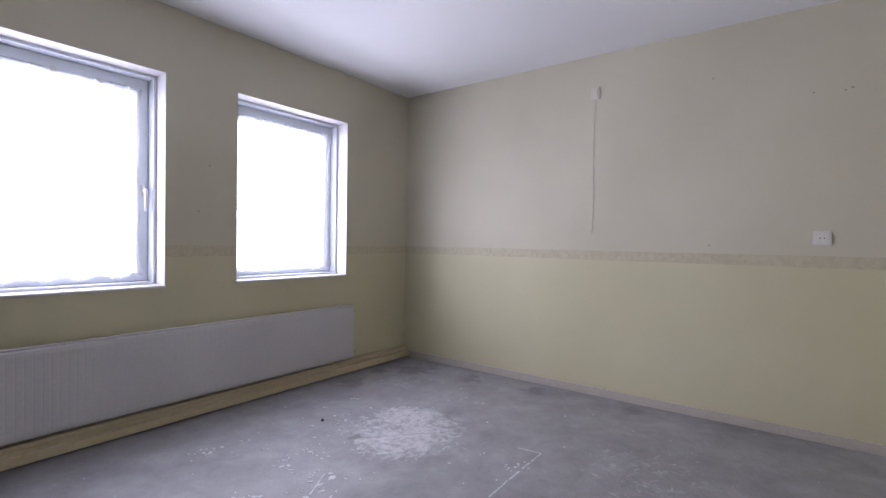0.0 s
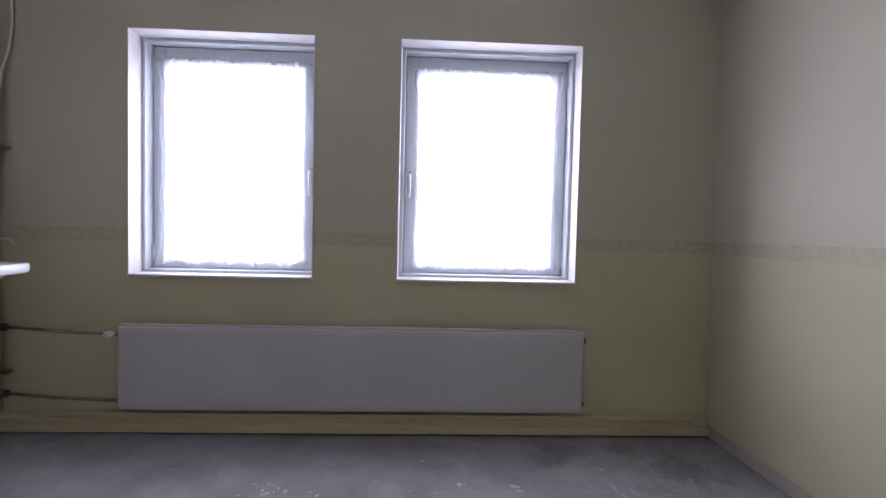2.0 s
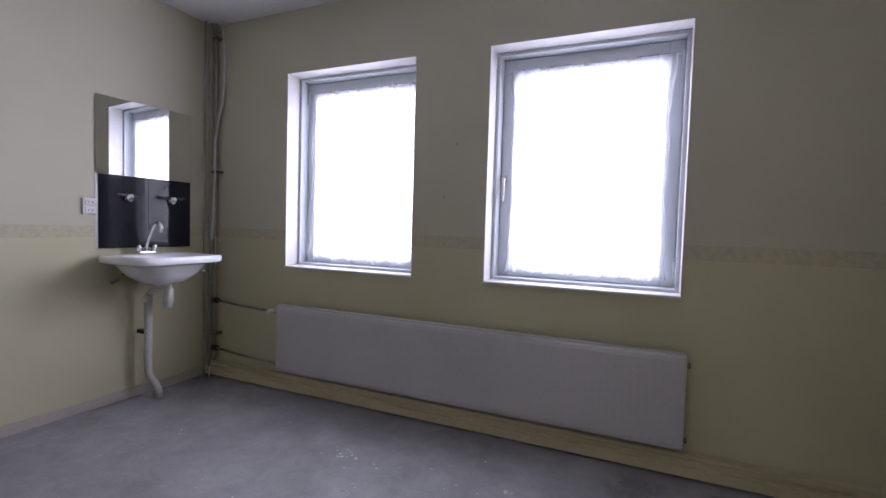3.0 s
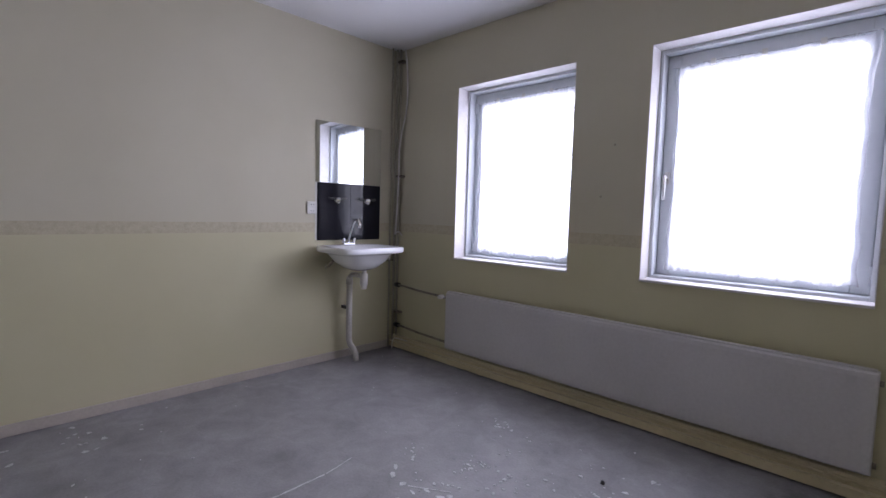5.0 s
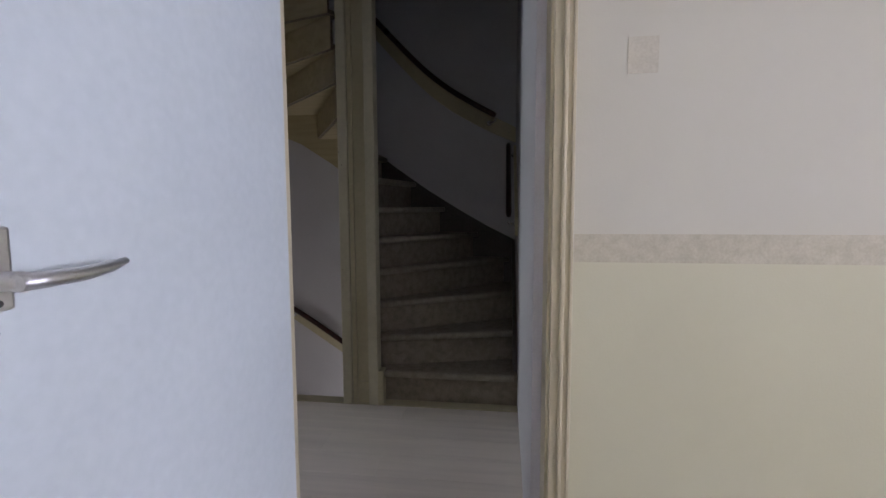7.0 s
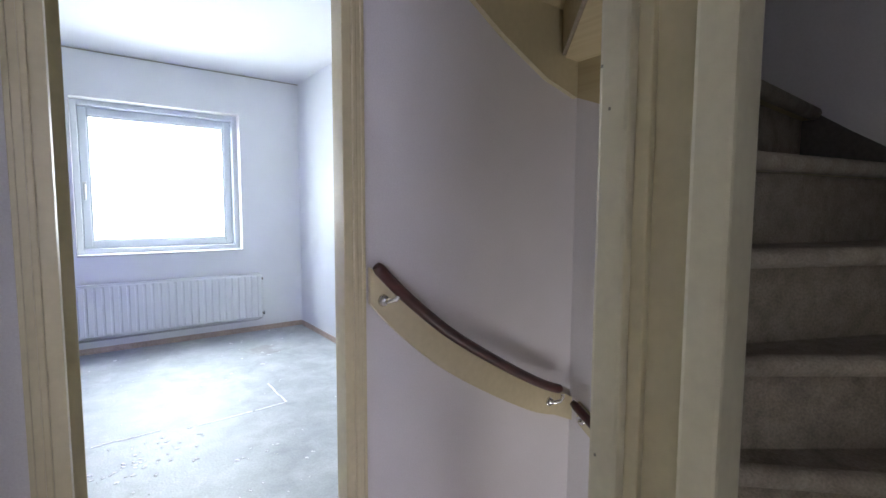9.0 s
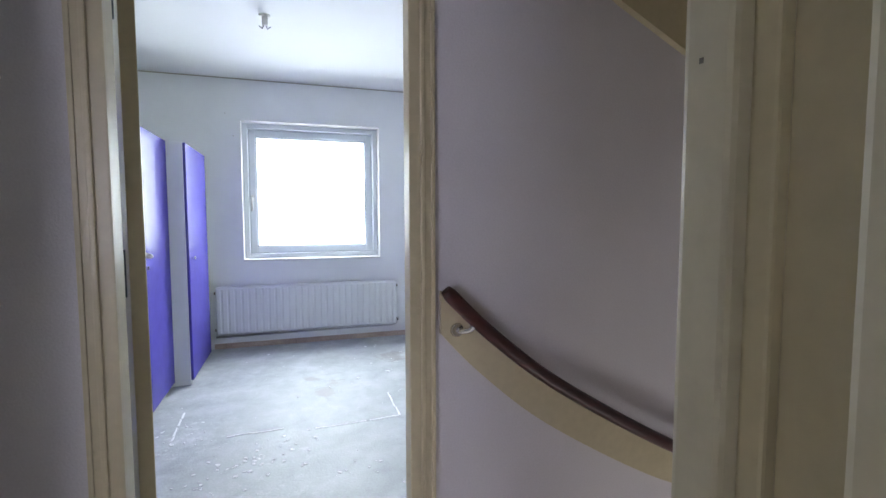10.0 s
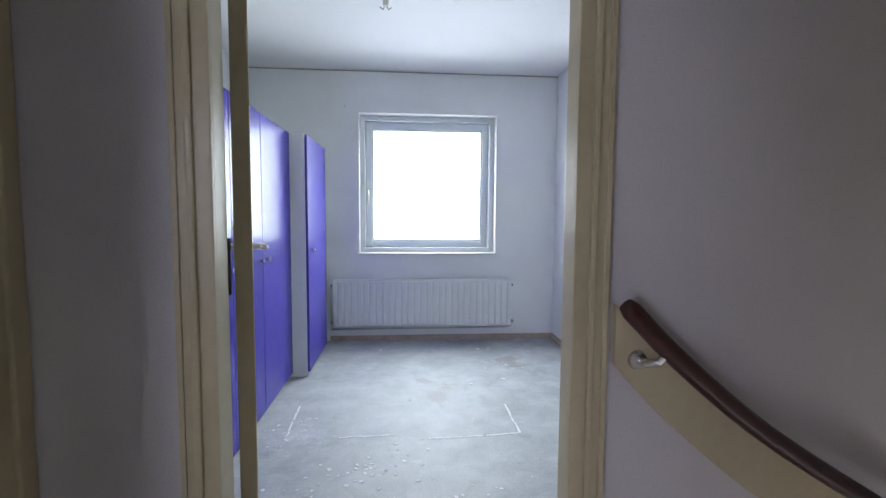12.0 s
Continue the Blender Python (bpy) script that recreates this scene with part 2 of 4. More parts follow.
PINKISH = material("raw_skirting_wood", (0.46, 0.36, 0.30), 0.65, 0.12, 8, 60, 0.2)
UPVC = material("window_plastic_white", (0.62, 0.65, 0.69), 0.42, 0.02, 4, 40, 0.03)
SILLMAT = material("painted_sill", (0.64, 0.62, 0.62), 0.4, 0.05, 7, 60, 0.06)
DOORWHITE = material("door_white_paint", (0.53, 0.575, 0.575), 0.42, 0.03, 2.5, 50, 0.05)
DOOREDGE = material("door_edge_paint", (0.60, 0.57, 0.50), 0.5, 0.1, 9, 60, 0.1)
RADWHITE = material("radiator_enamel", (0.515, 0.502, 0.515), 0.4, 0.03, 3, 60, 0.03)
PURPLE = material("violet_gloss_laminate", (0.075, 0.060, 0.33), 0.25, 0.05, 1.6, 14, 0.003, dark=(0.066, 0.052, 0.29), uneven=0.02)
PURPLE.node_tree.nodes["Principled BSDF"].inputs["Specular IOR Level"].default_value = 0.07
CARPET = material("brown_stair_carpet", (0.30, 0.25, 0.195), 0.95, 0.16, 24, 200, 0.9, dark=(0.20, 0.165, 0.125))
STRING = material("dark_string_board", (0.085, 0.07, 0.062), 0.6, 0.15, 6, 70, 0.1)
RAILWOOD = wood("dark_red_rail_wood", (0.062, 0.018, 0.016), (0.026, 0.009, 0.009), 0, 0.3)
THRESH = wood("varnished_threshold_oak", (0.34, 0.14, 0.045), (0.20, 0.075, 0.022), 1, 0.42)
LAMINATE = wood("pale_laminate", (0.78, 0.69, 0.62), (0.67, 0.59, 0.53), 1, 0.33, 0.8, 0.25)
CERAMIC = material("white_ceramic", (0.80, 0.81, 0.83), 0.12, 0.02, 3, 20, 0.0, coat=0.5, uneven=0.03)
CHROME = material("chrome", (0.75, 0.75, 0.77), 0.16, 0.03, 9, 80, 0.02, metal=1.0)
ALU = material("brushed_aluminium", (0.62, 0.61, 0.60), 0.36, 0.05, 12, 200, 0.04, metal=1.0)
BLACKTILE = material("black_glass_panel", (0.012, 0.012, 0.016), 0.04, 0.02, 4, 20, 0.0, uneven=0.02)
BLACKTILE.node_tree.nodes["Principled BSDF"].inputs["Specular IOR Level"].default_value = 0.14
MIRROR = material("mirror_silver", (0.86, 0.88, 0.88), 0.012, 0.0, 1, 10, 0.0, metal=1.0, uneven=0.002)
PLASTIC = material("white_plastic", (0.64, 0.63, 0.60), 0.4, 0.04, 8, 80, 0.04)
PIPEGREY = material("grey_pvc_pipe", (0.52, 0.50, 0.47), 0.45, 0.08, 9, 60, 0.06)
COPPER = material("tarnished_pipe", (0.27, 0.24, 0.20), 0.5, 0.2, 14, 90, 0.15, metal=0.4)
DARKPLASTIC = material("dark_metal", (0.03, 0.03, 0.032), 0.4, 0.1, 8, 80, 0.05)
CONDUIT = material("yellowed_conduit", (0.60, 0.575, 0.50), 0.5, 0.04, 9, 60, 0.05)
PIPEPAINT = material("olive_pipe_paint", (0.36, 0.34, 0.27), 0.5, 0.06, 9, 60, 0.06)
# nosings: wear plus the light that catches the edge, put into the colour
LITNOSING = material("lit_worn_carpet_nosing", (0.34, 0.29, 0.23), 0.95, 0.14, 24, 200, 0.7, dark=(0.25, 0.21, 0.165))
GHOST = material("papered_over_mark", (0.505, 0.462, 0.35), 0.75, 0.05, 20, 140, 0.1)
PLASTER = material("plaster_residue", (0.55, 0.55, 0.57), 0.9, 0.14, 30, 160, 0.6)
CHALK = material("chalk_marks", (0.78, 0.78, 0.79), 0.9, 0.06, 30, 160, 0.5)
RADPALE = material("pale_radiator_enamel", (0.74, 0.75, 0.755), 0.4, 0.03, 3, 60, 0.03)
# cream-painted stair undersides; their shade and warm bounce are in this colour
SHADECREAM = wood("shaded_cream_stair_paint", (0.47, 0.39, 0.235), (0.37, 0.30, 0.175), 1, 0.65)
GLASS = glass_material()
NET = cloth("net_curtain", (0.74, 0.75, 0.78), 0.55)
FLOOR1 = screed("grey_screed", (0.19, 0.186, 0.195), (0.262, 0.257, 0.267), (0.60, 0.59, 0.60), 0.0, FLOOR1_SPOTS, ((-3.5, 0.45, 0.22), (-3.62, 0.95, 0.16), (-3.68, 1.5, 0.14), (-2.95, 0.25, 0.16), (-3.3, 0.22, 0.13), (-3.7, 2.2, 0.12), (-2.28, 1.05, 0.10)), (0.105, 0.095, 0.10))
FLOOR2 = screed("pale_screed", (0.30, 0.315, 0.33), (0.39, 0.405, 0.42), (0.72, 0.73, 0.74), 0.05, ((0.85, 5.95, 0.45, 0.07), (0.35, 6.35, 0.30, 0.09), (1.6, 7.3, 0.5, 0.05), (0.9, 5.3, 0.4, 0.06)), ((1.14, 6.80, 0.13), (1.22, 6.98, 0.11), (1.05, 7.12, 0.09), (1.75, 7.5, 0.2)), (0.24, 0.215, 0.20))

# ---- mesh tools ----


def box(bm, x0, x1, y0, y1, z0, z1, bevel=0.0, slot=0):
    m = Matrix.LocRotScale(((x0 + x1) / 2, (y0 + y1) / 2, (z0 + z1) / 2), None, (abs(x1 - x0), abs(y1 - y0), abs(z1 - z0)))
    made = bmesh.ops.create_cube(bm, size=1, matrix=m)["verts"]
    faces = {f for v in made for f in v.link_faces}
    for f in faces:
        f.material_index = slot
    if bevel:
        bmesh.ops.bevel(bm, geom=list({e for f in faces for e in f.edges}), offset=bevel, segments=2, affect="EDGES", profile=0.6)
    return bm


def tube(bm, pts, r, seg=10, flat=1.0):
    """A round bar swept along points, with closed ends."""
    pts = [Vector(p) for p in pts]
    rings = []
    side = None
    for i, p in enumerate(pts):
        d = (pts[min(i + 1, len(pts) - 1)] - pts[max(i - 1, 0)]).normalized()
        if side is None:
            side = d.orthogonal().normalized() if abs(d.z) > 0.9 else d.cross(Vector((0, 0, 1))).normalized()
        else:
            side = (side - d * side.dot(d)).normalized()
        up = side.cross(d)
        rr = r[i] if isinstance(r, (list, tuple)) else r
        rings.append([bm.verts.new(p + side * math.cos(a) * rr + up * math.sin(a) * rr * flat)
                      for a in (2 * math.pi * k / seg for k in range(seg))])
    for a, b in zip(rings, rings[1:]):
        for k in range(seg):
            f = bm.faces.new((a[k], a[(k + 1) % seg], b[(k + 1) % seg], b[k]))
            f.smooth = True
    bm.faces.new(rings[0][::-1])
    bm.faces.new(rings[-1])
    return bm


def prism(bm, outline, z0, z1, slot=0):
    """A flat polygon (x, y) raised from z0 to z1."""
    low = [bm.verts.new((x, y, z0)) for x, y in outline]
    top = [bm.verts.new((x, y, z1)) for x, y in outline]
    n = len(outline)
    fs = [bm.faces.new(low[::-1]), bm.faces.new(top)]
    fs += [bm.faces.new((low[i], low[(i + 1) % n], top[(i + 1) % n], top[i])) for i in range(n)]
    for f in fs:
        f.material_index = slot
    return bm


def upright(bm, line, low, high, offset):
    """A board on a wall: along plan points, between low and high heights, as thick as offset (x, y)."""
    back = []
    for (x, y), a, b in zip(line, low, high):
        back.append([bm.verts.new((x, y, a)), bm.verts.new((x, y, b)),
                     bm.verts.new((x + offset[0], y + offset[1], b)), bm.verts.new((x + offset[0], y + offset[1], a))])
    for p, q in zip(back, back[1:]):
        for k in range(4):
            bm.faces.new((p[k], p[(k + 1) % 4], q[(k + 1) % 4], q[k]))
    bm.faces.new(back[0])
    bm.faces.new(back[-1][::-1])
    bmesh.ops.recalc_face_normals(bm, faces=bm.faces)
    return bm


def part(name, bm, mats, parent=None, label=""):
    """Links a bmesh as one mesh object under a thing or a part; vertices are in world places."""
    mesh = bpy.data.meshes.new(name)
    bmesh.ops.recalc_face_normals(bm, faces=bm.faces)
    bm.to_mesh(mesh)
    bm.free()
    for m in mats if isinstance(mats, (list, tuple)) else (mats,):
        mesh.materials.append(m)
    ob = new(name, mesh)
    if parent is not None:
        ob.parent = parent
        ob.matrix_parent_inverse = Matrix.Translation(parent.matrix_world.translation).inverted()
    if label:
        ob["label"] = label
    return ob


def thing(name, at, label, category, group="", kind=""):
    ob = new(name)
    ob.empty_display_size = 0.1
    ob.matrix_world = Matrix.Translation(at)
    return tagged(ob, label, category, group, kind)


def B(*a, **k):
    return box(bmesh.new(), *a, **k)


def T(*a, **k):
    return tube(bmesh.new(), *a, **k)


def structure(name, bm, mats, label, category=""):
    return tagged(part(name, bm, mats), label, category or name.split("_")[0], kind="structure")


def wall_with_holes(along, a0, a1, face0, face1, z0, z1, holes, slots=(0, 0)):
    """A wall that runs along axis 0 (x) or 1 (y) from a0 to a1, with through openings (from, to, low, high)."""
    bm = bmesh.new()
    cuts = sorted({a0, a1, *(h[0] for h in holes), *(h[1] for h in holes)})
    for p, q in zip(cuts, cuts[1:]):
        spans = [(z0, z1)]
        for h in holes:
            if h[0] <= p and q <= h[1]:
                spans = [s for s in ((z0, h[2]), (h[3], z1)) if s[1] - s[0] > 0.001]
        for u, v in spans:
            if along == 0:
                box(bm, p, q, face0, face1, u, v)
            else:
                box(bm, face0, face1, p, q, u, v)
    bmesh.ops.remove_doubles(bm, verts=bm.verts, dist=0.0005)
    seen = {}
    for f in bm.faces:
        seen.setdefault(tuple(round(c, 3) for c in f.calc_center_median()), []).append(f)
    bmesh.ops.delete(bm, geom=[f for fs in seen.values() if len(fs) > 1 for f in fs], context="FACES")
    for f in bm.faces:
        n, c = f.normal, f.calc_center_median()
        mid = (face0 + face1) / 2
        f.material_index = slots[0] if c[1 - along] < mid else slots[1]
    return bm

# ---- sizes ----
H = 2.53            # ceiling
XW, XE = -3.87, 2.37
YR = 3.60           # back wall of the front bedroom
YS, YN = 2.84, 4.70  # landing and stairwell, south and north faces
NX, NY = -0.55, 8.247
LF = 0.02           # landing floor
RISE = 0.188

W1 = (-1.662, -0.695)
W2 = (-3.098, -2.115)
WZ = (0.822, 2.122)
W3, WZ3 = (0.486, 1.79), (0.827, 2.15)
D1 = (2.80, 3.56)
D2 = (0.535, 1.28)
D3 = (3.80, 4.50)
DH = 2.02

# ---- walls, floors, ceilings ----
structure("wall_south", wall_with_holes(0, XW - 0.3, 0.12, -0.30, 0.0, -0.1, H + 0.1, [(*W1, *WZ), (*W2, *WZ)]), [PAPER],
          "outer wall papered cream with two window openings")
structure("wall_west", B(XW - 0.3, XW, 0.0, YR + 0.1, -0.1, H + 0.1), [PAPER], "plain party wall papered cream with old fixings")
structure("wall_back", B(XW, 0.0, YR, YR + 0.1, -0.1, H + 0.1), [PAPER], "partition papered cream behind the open door")
structure("wall_east", wall_with_holes(1, 0.0, YN, 0.0, 0.12, -0.1, H + 0.1, [(*D1, -0.1, DH), (*D3, -0.1, DH)], (0, 1)), [PAPER, LILAC],
          "partition papered cream on one side with a doorway")
structure("wall_landing_north", wall_with_holes(0, NX - 0.1, XE + 0.13, YN, YN + 0.1, -2.9, 5.2, [(*D2, 0, DH)], (0, 1)), [LILAC, WHITEWALL],
          "lilac white partition with a doorway to the back bedroom")
structure("wall_landing_south", B(0.12, XE + 0.13, YS - 0.1, YS, -2.9, 5.2), [LILAC], "lilac white wall beside the stairs")
structure("wall_side_bedroom_north", wall_with_holes(0, XW - 0.3, NX - 0.1, NY, NY + 0.3, -0.1, H + 0.1, [(-3.48, -2.67, *WZ3), (-2.11, -0.99, *WZ3)]), [WHITEWALL], "white outer wall with two window openings")
structure("wall_side_bedroom_west", B(XW - 0.3, XW, YR + 0.1, NY, -0.1, H + 0.1), [WHITEWALL], "plain white party wall")
structure("floor_side_bedroom", B(XW, 0.0, YR + 0.1, YN, -0.15, 0.0), [FLOOR2], "bare pale screed floor", "floor")
structure("floor_side_bedroom_deep", B(XW, NX - 0.1, YN, NY, -0.15, 0.0), [FLOOR2], "bare pale screed floor by the windows", "floor")
structure("ceiling_side_bedroom", B(XW, 0.0, YR + 0.1, YN, H, H + 0.1), [CEIL], "plain white ceiling", "ceiling")
structure("ceiling_side_bedroom_deep", B(XW, NX - 0.1, YN, NY, H, H + 0.1), [CEIL], "plain white ceiling by the windows", "ceiling")
structure("wall_stairs_east", B(XE, XE + 0.13, YS, YN, -2.9, 5.2), [LILAC], "lilac white party wall along the stairs")
structure("wall_bedroom_east", B(XE, XE + 0.13, YN + 0.1, NY + 0.3, -0.1, H + 0.1), [WHITEWALL], "white party wall of the back bedroom")
structure("wall_bedroom_west", B(NX - 0.1, NX, YN + 0.1, NY, -0.1, H + 0.1), [WHITEWALL], "white partition behind the wardrobes")
structure("wall_north", wall_with_holes(0, NX - 0.1, XE, NY, NY + 0.3, -0.1, H + 0.1, [(*W3, *WZ3)]), [WHITEWALL],
          "white outer wall with one window opening")
structure("wall_stairs_upper", B(1.30, 1.42, YS, YN, H + 0.25, 5.2), [LILAC], "plain wall above the landing beside the stairwell")
structure("wall_stairs_lower", wall_with_holes(1, YS, YN, 1.30, 1.42, -2.9, -0.30, [(2.85, 3.62, -2.8, -0.75)]), [LILAC], "plain wall below the landing beside the stairwell")
structure("wall_hall", B(1.05, 1.10, YS, YN, -2.9, -0.30), [LILAC], "plain wall of the hall below")
structure("floor_bedroom_front", B(XW, 0.0, 0.0, YR, -0.15, 0.0), [FLOOR1], "bare grey screed floor with scraped plaster and paint spots", "floor")
structure("floor_bedroom_back", B(NX, XE, YN + 0.1, NY, -0.15, 0.0), [FLOOR2], "bare pale screed floor with white glue marks", "floor")
structure("floor_threshold_base", B(D2[0], D2[1], YN, YN + 0.1, -0.15, -0.002), [FLOOR2], "bare screed in the doorway", "floor")
structure("floor_stairs_bottom", B(1.42, XE, YS, YN, -2.9, -2.8), [FLOOR1], "floor at the foot of the stairs", "floor")
structure("ceiling_bedroom_front", B(XW, 0.0, 0.0, YR, H, H + 0.1), [CEIL], "smooth white plaster ceiling", "ceiling")
structure("ceiling_bedroom_back", B(NX, XE, YN + 0.1, NY, H, H + 0.1), [CEIL], "smooth white plaster ceiling", "ceiling")
structure("ceiling_landing", B(0.12, 1.42, YS, YN, H, H + 0.25), [CEIL], "white ceiling over the landing", "ceiling")
structure("ceiling_stairs", B(1.30, XE, YS, YN, 5.1, 5.2), [CEIL], "white ceiling high over the stairs", "ceiling")

# wallpaper border, 7 cm, on the four papered walls
bz = (1.010, 1.080)
bm = bmesh.new()
box(bm, XW, W2[0], 0.0, 0.002, *bz)
box(bm, W2[1], W1[0], 0.0, 0.002, *bz)
box(bm, W1[1], 0.0, 0.0, 0.002, *bz)
box(bm, XW, XW + 0.002, 0.002, YR, *bz)
box(bm, XW + 0.002, 0.0, YR - 0.002, YR, *bz)
box(bm, -0.002, 0.0, 0.002, D1[0] - 0.05, *bz)
structure("trim_border", bm, [BORDER], "faded floral wallpaper border strip", "trim")

# skirtings
bm = bmesh.new()
box(bm, XW, XW + 0.014, 0.03, YR, 0, 0.06, 0.003)
box(bm, -0.014, 0.0, 0.03, D1[0] - 0.047, 0, 0.06, 0.003)
box(bm, XW + 0.014, -0.05, YR - 0.014, YR, 0, 0.06, 0.003)
structure("baseboard_front", bm, [CREAM2], "low scuffed cream skirting board", "baseboard")
bm = bmesh.new()
box(bm, XW + 0.014, -0.014, 0.0, 0.048, 0.0, 0.105, 0.004)
box(bm, XW + 0.014, -0.014, 0.047, 0.051, 0.020, 0.050)
box(bm, XW + 0.014, -0.014, 0.050, 0.080, 0.013, 0.058, 0.004)
structure("baseboard_window_wall", bm, [CREAM], "two-step cream painted skirting below the radiator", "baseboard")
bm = bmesh.new()
box(bm, 0.21, XE, NY - 0.014, NY, 0, 0.05, 0.003)
box(bm, XE - 0.014, XE, YN + 0.11, NY - 0.014, 0, 0.05, 0.003)
structure("baseboard_back", bm, [PINKISH], "bare pinkish wooden skirting board", "baseboard")
# dark-coloured strip stands in for the shadow line under the ceiling
bm = bmesh.new()
box(bm, NX, XE, NY - 0.008, NY, H - 0.012, H - 0.004)
structure("trim_ceiling_gap", bm, [PIPEPAINT], "thin dark strip painted as the shadow joint below the ceiling", "trim")


def door_frame(name, axis, a0, a1, f0, f1, height, label, width=0.065, stop=0.0):
    """Lining and stepped architraves round an opening; axis: the wall's run."""
    frame_ob = thing(name, ((a0 + a1) / 2, f0, 0) if axis == 0 else (f0, (a0 + a1) / 2, 0), label, "door frame", kind="structure")

    def bx(bm, a, b, c, d, u, v, bev=0.003):
        return box(bm, a, b, c, d, u, v, bev) if axis == 0 else box(bm, c, d, a, b, u, v, bev)
    for x0, x1 in ((a0 - 0.001, a0 + 0.014), (a1 - 0.014, a1 + 0.001)):
        part("lining", bx(bmesh.new(), x0, x1, f0 - 0.004, f1 + 0.004, 0, height), CREAM, frame_ob)
    if stop:
        for x0, x1 in ((a0 + 0.014, a0 + 0.032), (a1 - 0.032, a1 - 0.014)):
            part("door_stop", bx(bmesh.new(), x0, x1, f0 - 0.003, f0 + stop, 0, height - 0.016), CREAM, frame_ob)
    part("head_lining", bx(bmesh.new(), a0 + 0.014, a1 - 0.014, f0 - 0.004, f1 + 0.004, height - 0.016, height), CREAM, frame_ob)
    for face, s in ((f0, -1), (f1, 1)):
        lip = 0.032 if stop and s < 0 else 0.006
        for inner, d in ((a0 + lip, -1), (a1 - lip, 1)):
            bm = bmesh.new()
            e = inner + d * width
            bx(bm, min(inner, e), max(inner, e), min(face, face + s * 0.013), max(face, face + s * 0.013), 0, height + width, 0.003)
            p, q = inner + d * width * 0.42, inner + d * width * 0.62
            bx(bm, min(p, q), max(p, q), min(face + s * 0.011, face + s * 0.021), max(face + s * 0.011, face + s * 0.021), 0, height + width * 0.6, 0.004)
            p, q = inner + d * width * 0.84, e
            bx(bm, min(p, q), max(p, q), min(face + s * 0.011, face + s * 0.017), max(face + s * 0.011, face + s * 0.017), 0, height + width, 0.002)
            part("architrave", bm, CREAM, frame_ob)
        bm = bmesh.new()
        bx(bm, a0 + 0.007, a1 - 0.007, min(face, face + s * 0.013), max(face, face + s * 0.013), height - 0.006, height + width, 0.003)
        bx(bm, a0 - width * 0.5, a1 + width * 0.5, min(face + s * 0.013, face + s * 0.02), max(face + s * 0.013, face + s * 0.02), height + width * 0.35, height + width * 0.6, 0.003)
        part("head_architrave", bm, CREAM, frame_ob)
    return frame_ob


door_frame("door_1", 1, *D1, 0.0, 0.12, DH, "cream painted door frame with stepped architraves", 0.053)
door_frame("door_2", 0, *D2, YN, YN + 0.1, DH, "cream painted door frame to the back bedroom", 0.072, 0.05)
f3 = door_frame("door_3", 1, *D3, 0.0, 0.12, DH, "cream painted door frame with its leaf swung away", 0.07)
part("leaf", B(-0.69, -0.016, D3[0] - 0.045, D3[0] - 0.005, 0.03, DH - 0.018, bevel=0.002), DOORWHITE, f3)
part("strike_plate", B(0.150, 0.172, D3[1] - 0.002, D3[1] + 0.0, 1.04, 1.09, bevel=0.0005), DARKPLASTIC, f3)
part("casing", B(0.138, 0.195, D3[1], 4.655, 0.0, DH + 0.07, bevel=0.004), CREAM, f3)
part("casing_bead", B(0.122, 0.235, 4.655, 4.698, 0.0, DH + 0.07, bevel=0.006), CREAM, f3)
structure("threshold", B(-0.02, 0.118, D1[0] + 0.014, D1[1] - 0.014, -0.001, 0.026, bevel=0.006), [THRESH], "worn varnished oak door threshold", "threshold")


def lever(parent, x, y, z, out, run, plate_h, material_, keyhole=True):
    """A lever handle on a plate: out, the way off the door; run, the way of the lever."""
    o, r = Vector(out), Vector(run)
    c = Vector((x, y, z))

    def slab(bm, mid, along, half_run, half_z, a, b, bev):
        p, q = mid + r * half_run + o * a, mid - r * half_run + o * b
        return box(bm, min(p.x, q.x), max(p.x, q.x), min(p.y, q.y), max(p.y, q.y), mid.z - half_z, mid.z + half_z, bev)
    plate = part("handle_plate", slab(bmesh.new(), c, r, 0.018, plate_h / 2, 0.0, 0.010, 0.004), material_, parent, "brushed aluminium plate")
    for dz in (-plate_h * 0.4, plate_h * 0.4):
        bm = bmesh.new()
        tube(bm, [c + o * 0.008 + Vector((0, 0, dz)), c + o * 0.0115 + Vector((0, 0, dz))], 0.004, 8)
        part("screw", bm, DARKPLASTIC, plate)
    neck = c - Vector((0, 0, 0.012))
    bm = bmesh.new()
    tube(bm, [neck, neck + o * 0.045], 0.011, 12)
    tube(bm, [neck + o * 0.045 - r * 0.010, neck + o * 0.047 + r * 0.02, neck + o * 0.050 + r * 0.06, neck + o * 0.048 + r * 0.10 + Vector((0, 0, 0.004)),
              neck + o * 0.045 + r * 0.128 + Vector((0, 0, 0.008))], [0.012, 0.0125, 0.0115, 0.010, 0.006], 12, 0.75)
    part("handle", bm, material_, parent, "brushed aluminium lever")
    if keyhole:
        bm = bmesh.new()
        k = c + Vector((0, 0, -plate_h / 2 - 0.024))
        tube(bm, [k + o * 0.0005, k + o * 0.0016], 0.0055, 10)
        slab(bm, k - Vector((0, 0, 0.009)), r, 0.0028, 0.010, 0.0005, 0.0014, 0)
        part("keyhole", bm, DARKPLASTIC, parent, "dark keyhole")


